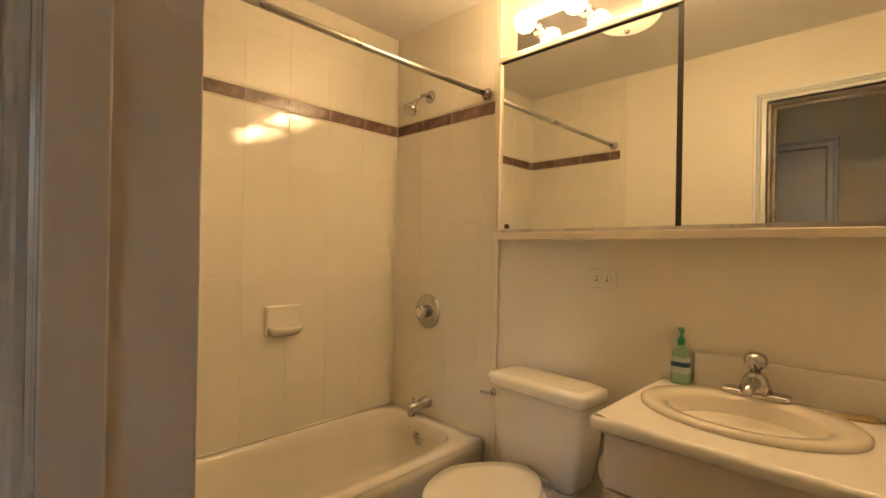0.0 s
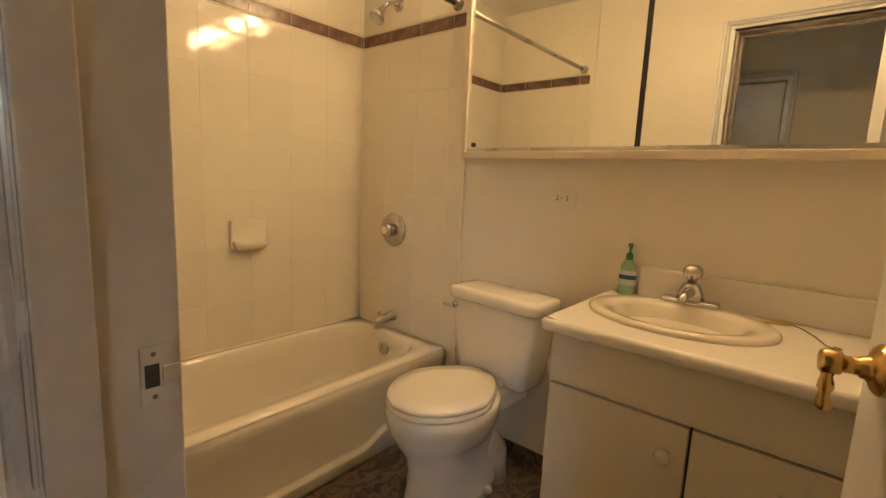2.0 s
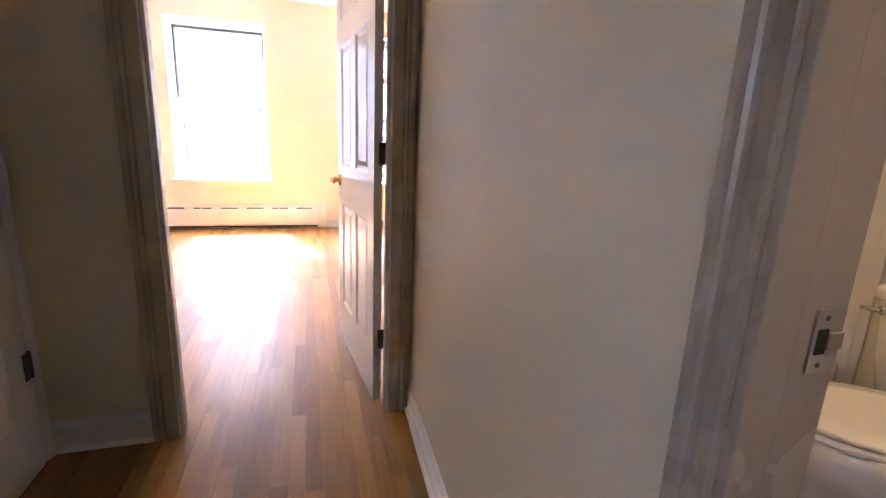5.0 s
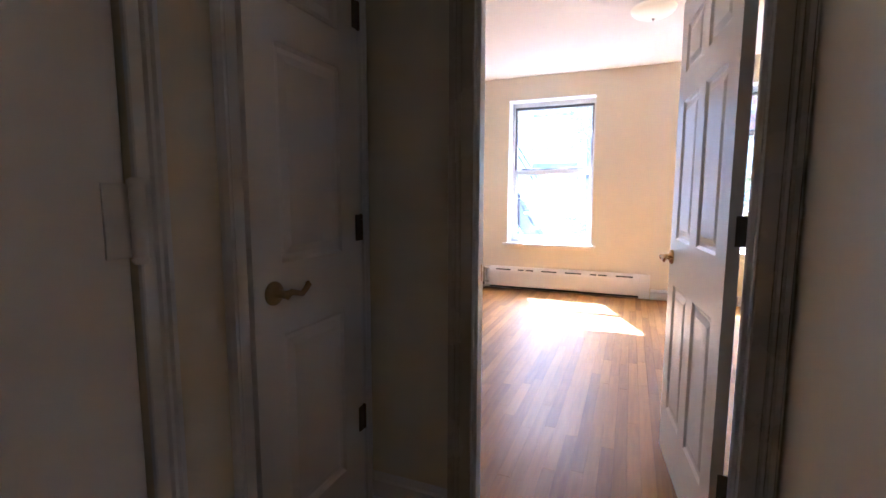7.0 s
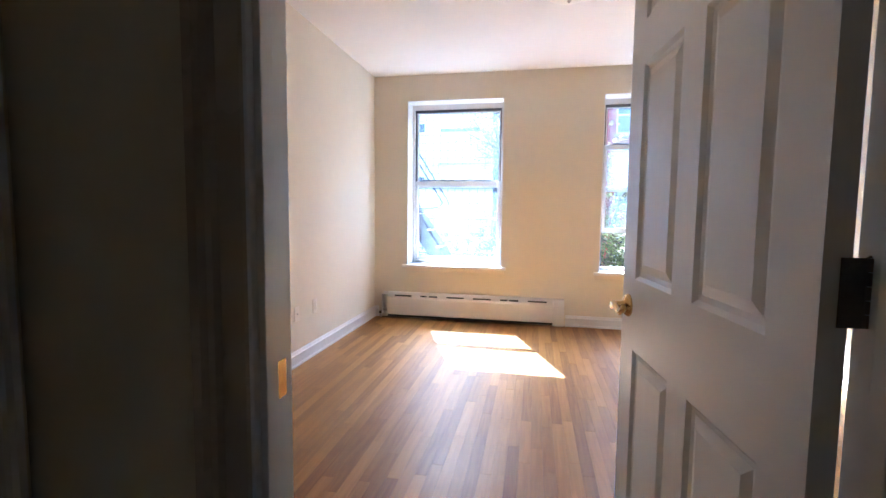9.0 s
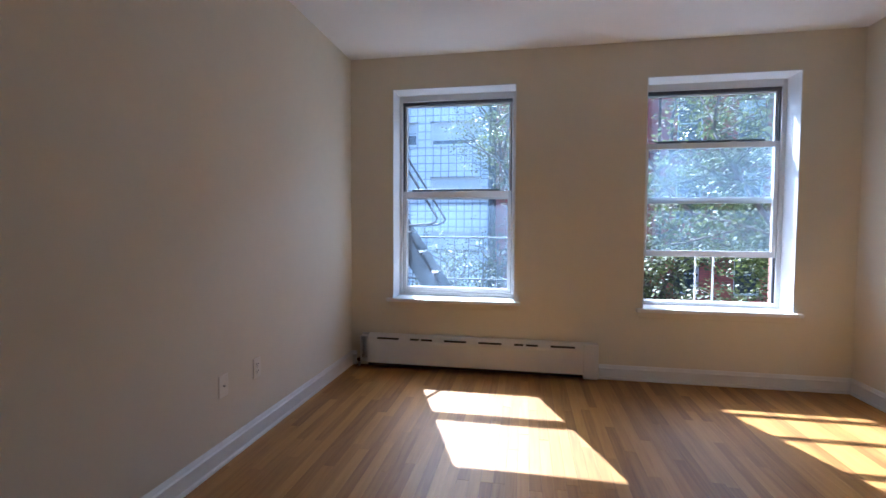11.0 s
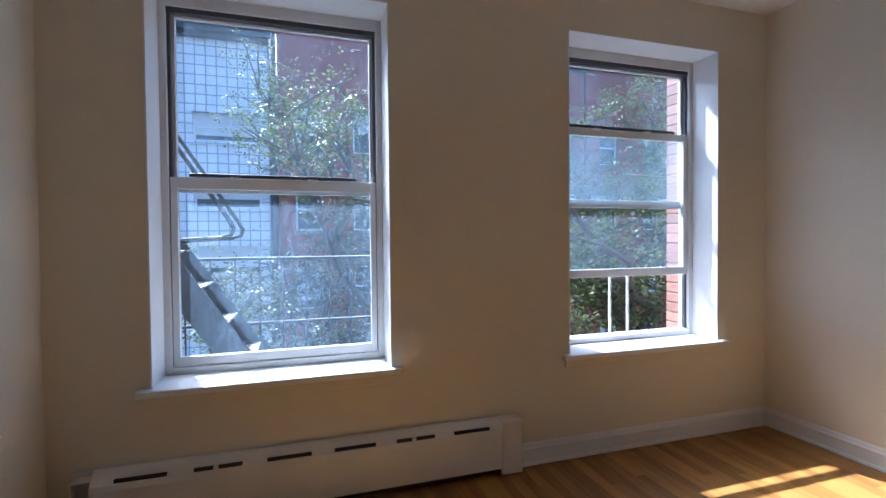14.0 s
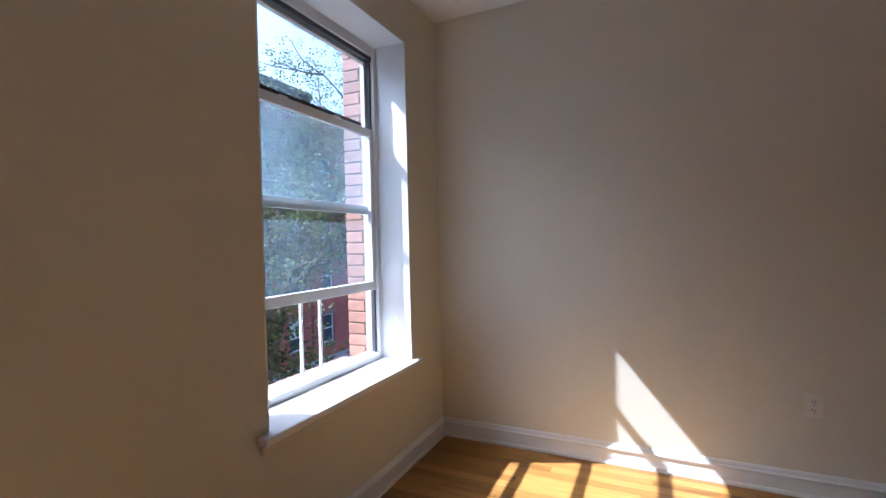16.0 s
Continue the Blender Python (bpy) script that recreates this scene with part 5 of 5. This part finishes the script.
# ---- outside face of the building ----
wall("wall_outside", "y", FY1 + 0.002, OUTY, -6.0, 6.0, GZ - 0.2, 3.4, [(W1[0] + 0.02, W1[1] - 0.02, W1[2] - 0.03, W1[3] + 0.20), (W2[0] + 0.02, W2[1] + 0.045, W2[2] - 0.03, W2[3] + 0.20)], M_MORTAR)
outside = bpy.data.objects["wall_outside"]
brick_me = bpy.data.meshes.new("brick")
bm = box((-0.012, -0.094, -0.031), (0.0, 0.078, 0.031), 0.003, seg=1)
bm.to_mesh(brick_me)
bm.free()
brick_me.materials.append(M_BRICK)
brick_half = bpy.data.meshes.new("brick_half")
bm = box((-0.012, -0.04, -0.031), (0.0, 0.078, 0.031), 0.003, seg=1)
bm.to_mesh(brick_half)
bm.free()
brick_half.materials.append(M_BRICK)
for i in range(29):
    z = W2[2] + 0.01 + i * 0.070
    if z < W2[3] + 0.16:
        share("brick", brick_me if i % 2 else brick_half, outside, (W2[1] + 0.045, 6.822, z))
for w in (W1, W2):
    obj("sill_stone", box((w[0] - 0.05, FY1 + 0.004, w[2] - 0.11), (w[1] + 0.05, OUTY + 0.06, w[2] - 0.032), 0.01), M_STONE, kind="structure")


def fire_escape():
    e = thing("fire_escape", pose(0, 0, 0), "black iron fire escape with a sloping stair outside the window", "fire escape")
    y0, y1, x0, x1, zf = 6.89, 7.85, -3.6, -0.45, 0.18
    bm = bmesh.new()
    for i in range(13):
        y = y0 + (y1 - y0) * i / 12
        box((x0, y - 0.012, zf - 0.03), (x1, y + 0.012, zf), bm=bm)
    part("platform", bm, M_IRON, e)
    for z in (0.62, 1.10):
        part("rail", tube([(x0, y1, z), (x1, y1, z), (x1, y0, z)], 0.011, 8), M_IRON, e)
    for i in range(20):
        x = x0 + (x1 - x0) * i / 19
        part("baluster", tube([(x, y1, zf), (x, y1, 1.10)], 0.007, 6), M_IRON, e)
    for i in range(5):
        y = y0 + (y1 - y0) * (i + 0.5) / 5
        part("baluster", tube([(x1, y, zf), (x1, y, 1.10)], 0.007, 6), M_IRON, e)
    # the stair rises to the west
    a, b = Vector((-1.14, 0, zf)), Vector((-3.20, 0, 3.25))
    for y in (7.25, 7.72):
        d = (b - a).normalized()
        up = Vector((-d.z, 0, d.x))
        if up.z < 0:
            up = -up
        loops = []
        for p in (a, b):
            q = p + Vector((0, y, 0))
            loops.append([q + up * 0.085 + Vector((0, 0.004, 0)), q - up * 0.085 + Vector((0, 0.004, 0)), q - up * 0.085 - Vector((0, 0.004, 0)), q + up * 0.085 - Vector((0, 0.004, 0))])
        part("stringer", fix(rings(loops, smooth=False)), M_IRON, e)
        part("handrail", tube([(-1.95, y, 1.22), (-1.45, y, 1.25), (-1.385, y, 1.27), (-1.37, y, 1.31), (-1.41, y, 1.38), (-3.05, y, 3.95)], 0.013, 8), M_IRON, e)
    for i in range(14):
        p = a + (b - a) * ((i + 0.5) / 14)
        part("tread", box((p.x - 0.10, 7.25, p.z - 0.006), (p.x + 0.10, 7.72, p.z + 0.006), 0.002), M_ROD, e)
    return e


fire_escape()

# ---- bathroom tiles ----
TW, TH, GAPW = 0.2015, 0.2475, 0.002
TILE_Z0 = 0.362
walls_tiled = {"wall_bath_north": None, "wall_bath_east": None, "wall_bath_west": None}
for key in walls_tiled:
    walls_tiled[key] = bpy.data.objects[key]
tile_cache = {}


def tile_mesh(w, h, mat, t=0.008):
    key = (round(w, 4), round(h, 4), mat.name)
    if key not in tile_cache:
        bm = box((-w / 2, -t, -h / 2), (w / 2, 0.0, h / 2), 0.0012, seg=2)
        me = bpy.data.meshes.new("tile")
        bm.to_mesh(me)
        bm.free()
        me.materials.append(mat)
        tile_cache[key] = me
    return tile_cache[key]


def tile_wall(parent, origin, turn, length, start, top):
    """Rows of tiles on a wall: along local x from origin, facing local -y."""
    base = Matrix.Translation(origin) @ Matrix.Rotation(radians(turn), 4, 'Z')
    back = parent.matrix_basis.inverted()
    rows = []
    z = TILE_Z0
    while z < 1.84 - 1e-3:
        rows.append((z, min(z + TH, 1.838), M_TILE))
        z += TH
    rows += [(1.840, 1.847, M_LINER), (1.848, 1.904, M_BAND), (1.905, 1.912, M_LINER)]
    z = 1.914
    while z < top - 0.01:
        rows.append((z, min(z + TH, top), M_TILE))
        z += TH
    for z0, z1, mat in rows:
        wide = TW if mat is M_TILE else (0.203 if mat is M_BAND else length)
        xs = [0.0]
        x = start if mat is not M_LINER else length
        while x < length - 1e-4:
            if x > 0.004:
                xs.append(x)
            x += wide
        xs.append(length)
        for a, b in zip(xs, xs[1:]):
            if b - a < 0.01:
                continue
            h = z1 - z0 - (GAPW if mat is M_TILE else 0.001)
            ob = new("tile", tile_mesh(b - a - GAPW * 0.8, h, mat))
            ob.parent = parent
            ob.matrix_basis = back @ base @ Matrix.Translation(((a + b) / 2, 0, (z0 + z1) / 2))


for nm, lo, hi in (("grout_north", (BX + 0.005, NB - 0.0068, 0.36), (XE - 0.001, NB - 0.0005, BCEIL)), ("grout_east", (XE - 0.0068, 1.42, 0.30), (XE - 0.0005, NB, BCEIL)), ("grout_west", (BX + 0.0045, 1.42, 0.30), (BX + 0.0108, NB, BCEIL))):
    obj(nm, box(lo, hi), M_GROUT, kind="structure")
tile_wall(walls_tiled["wall_bath_north"], (BX + 0.012, NB, 0), 0, XE - BX - 0.020, 0.030, BCEIL)
tile_wall(walls_tiled["wall_bath_east"], (XE, NB - 0.009, 0), -90, NB - 0.009 - 1.425, TW, BCEIL)
tile_wall(walls_tiled["wall_bath_west"], (BX + 0.004, 1.425, 0), 90, NB - 0.009 - 1.425, 0.07, BCEIL)
for k, x in enumerate((XE - 0.012, BX + 0.006)):
    obj("trim_tile_edge_%d" % (k + 1), box((x, 1.392, 0.0), (x + 0.010, 1.424, BCEIL), 0.004), M_TILE, kind="structure")

# ---- oak strip floor ----
plank_cache = {}
STRIP, LENGTHS = 0.0572, (0.45, 0.7, 0.95, 1.2)


def plank_mesh(length):
    if length not in plank_cache:
        bm = box((0, 0, -0.012), (STRIP - 0.0003, length - 0.0004, 0.0), 0.0006, seg=1)
        me = bpy.data.meshes.new("plank")
        bm.to_mesh(me)
        bm.free()
        me.materials.append(M_PLANK)
        plank_cache[length] = me
    return plank_cache[length]


rnd = random.Random(4)
near, rest = 0, bmesh.new()


def lay(x, y0, y1):
    global near
    y = y0 - rnd.choice((0.0, 0.15, 0.3, 0.5))
    while y < y1 - 0.002:
        length = rnd.choice(LENGTHS)
        if y < y0:
            length, y = length - (y0 - y), y0
        if length < 0.12:
            length = 0.12
        if y + length > y1:
            length = y1 - y
        if -1.25 < x < 0.35 and y > 1.5 and length in LENGTHS and near < 290:
            share("plank", plank_mesh(length), floor, (x, y, 0))
            near += 1
        else:
            box((x, y, -0.012), (x + STRIP - 0.0004, y + length - 0.0005, 0.0), bm=rest)
        y += length


x = WX
while x < EX - 0.01:
    if -0.66 < x < 0.16:
        lay(x, -1.30, NY)
    else:
        lay(x, SY1 + 0.001, NY)
        if -1.03 < x < HX:
            lay(x, -1.30, SY0)
    x += STRIP
rest_ob = part("plank_rest", rest, M_PLANKREST, floor)
tagged(rest_ob, kind="stuff")
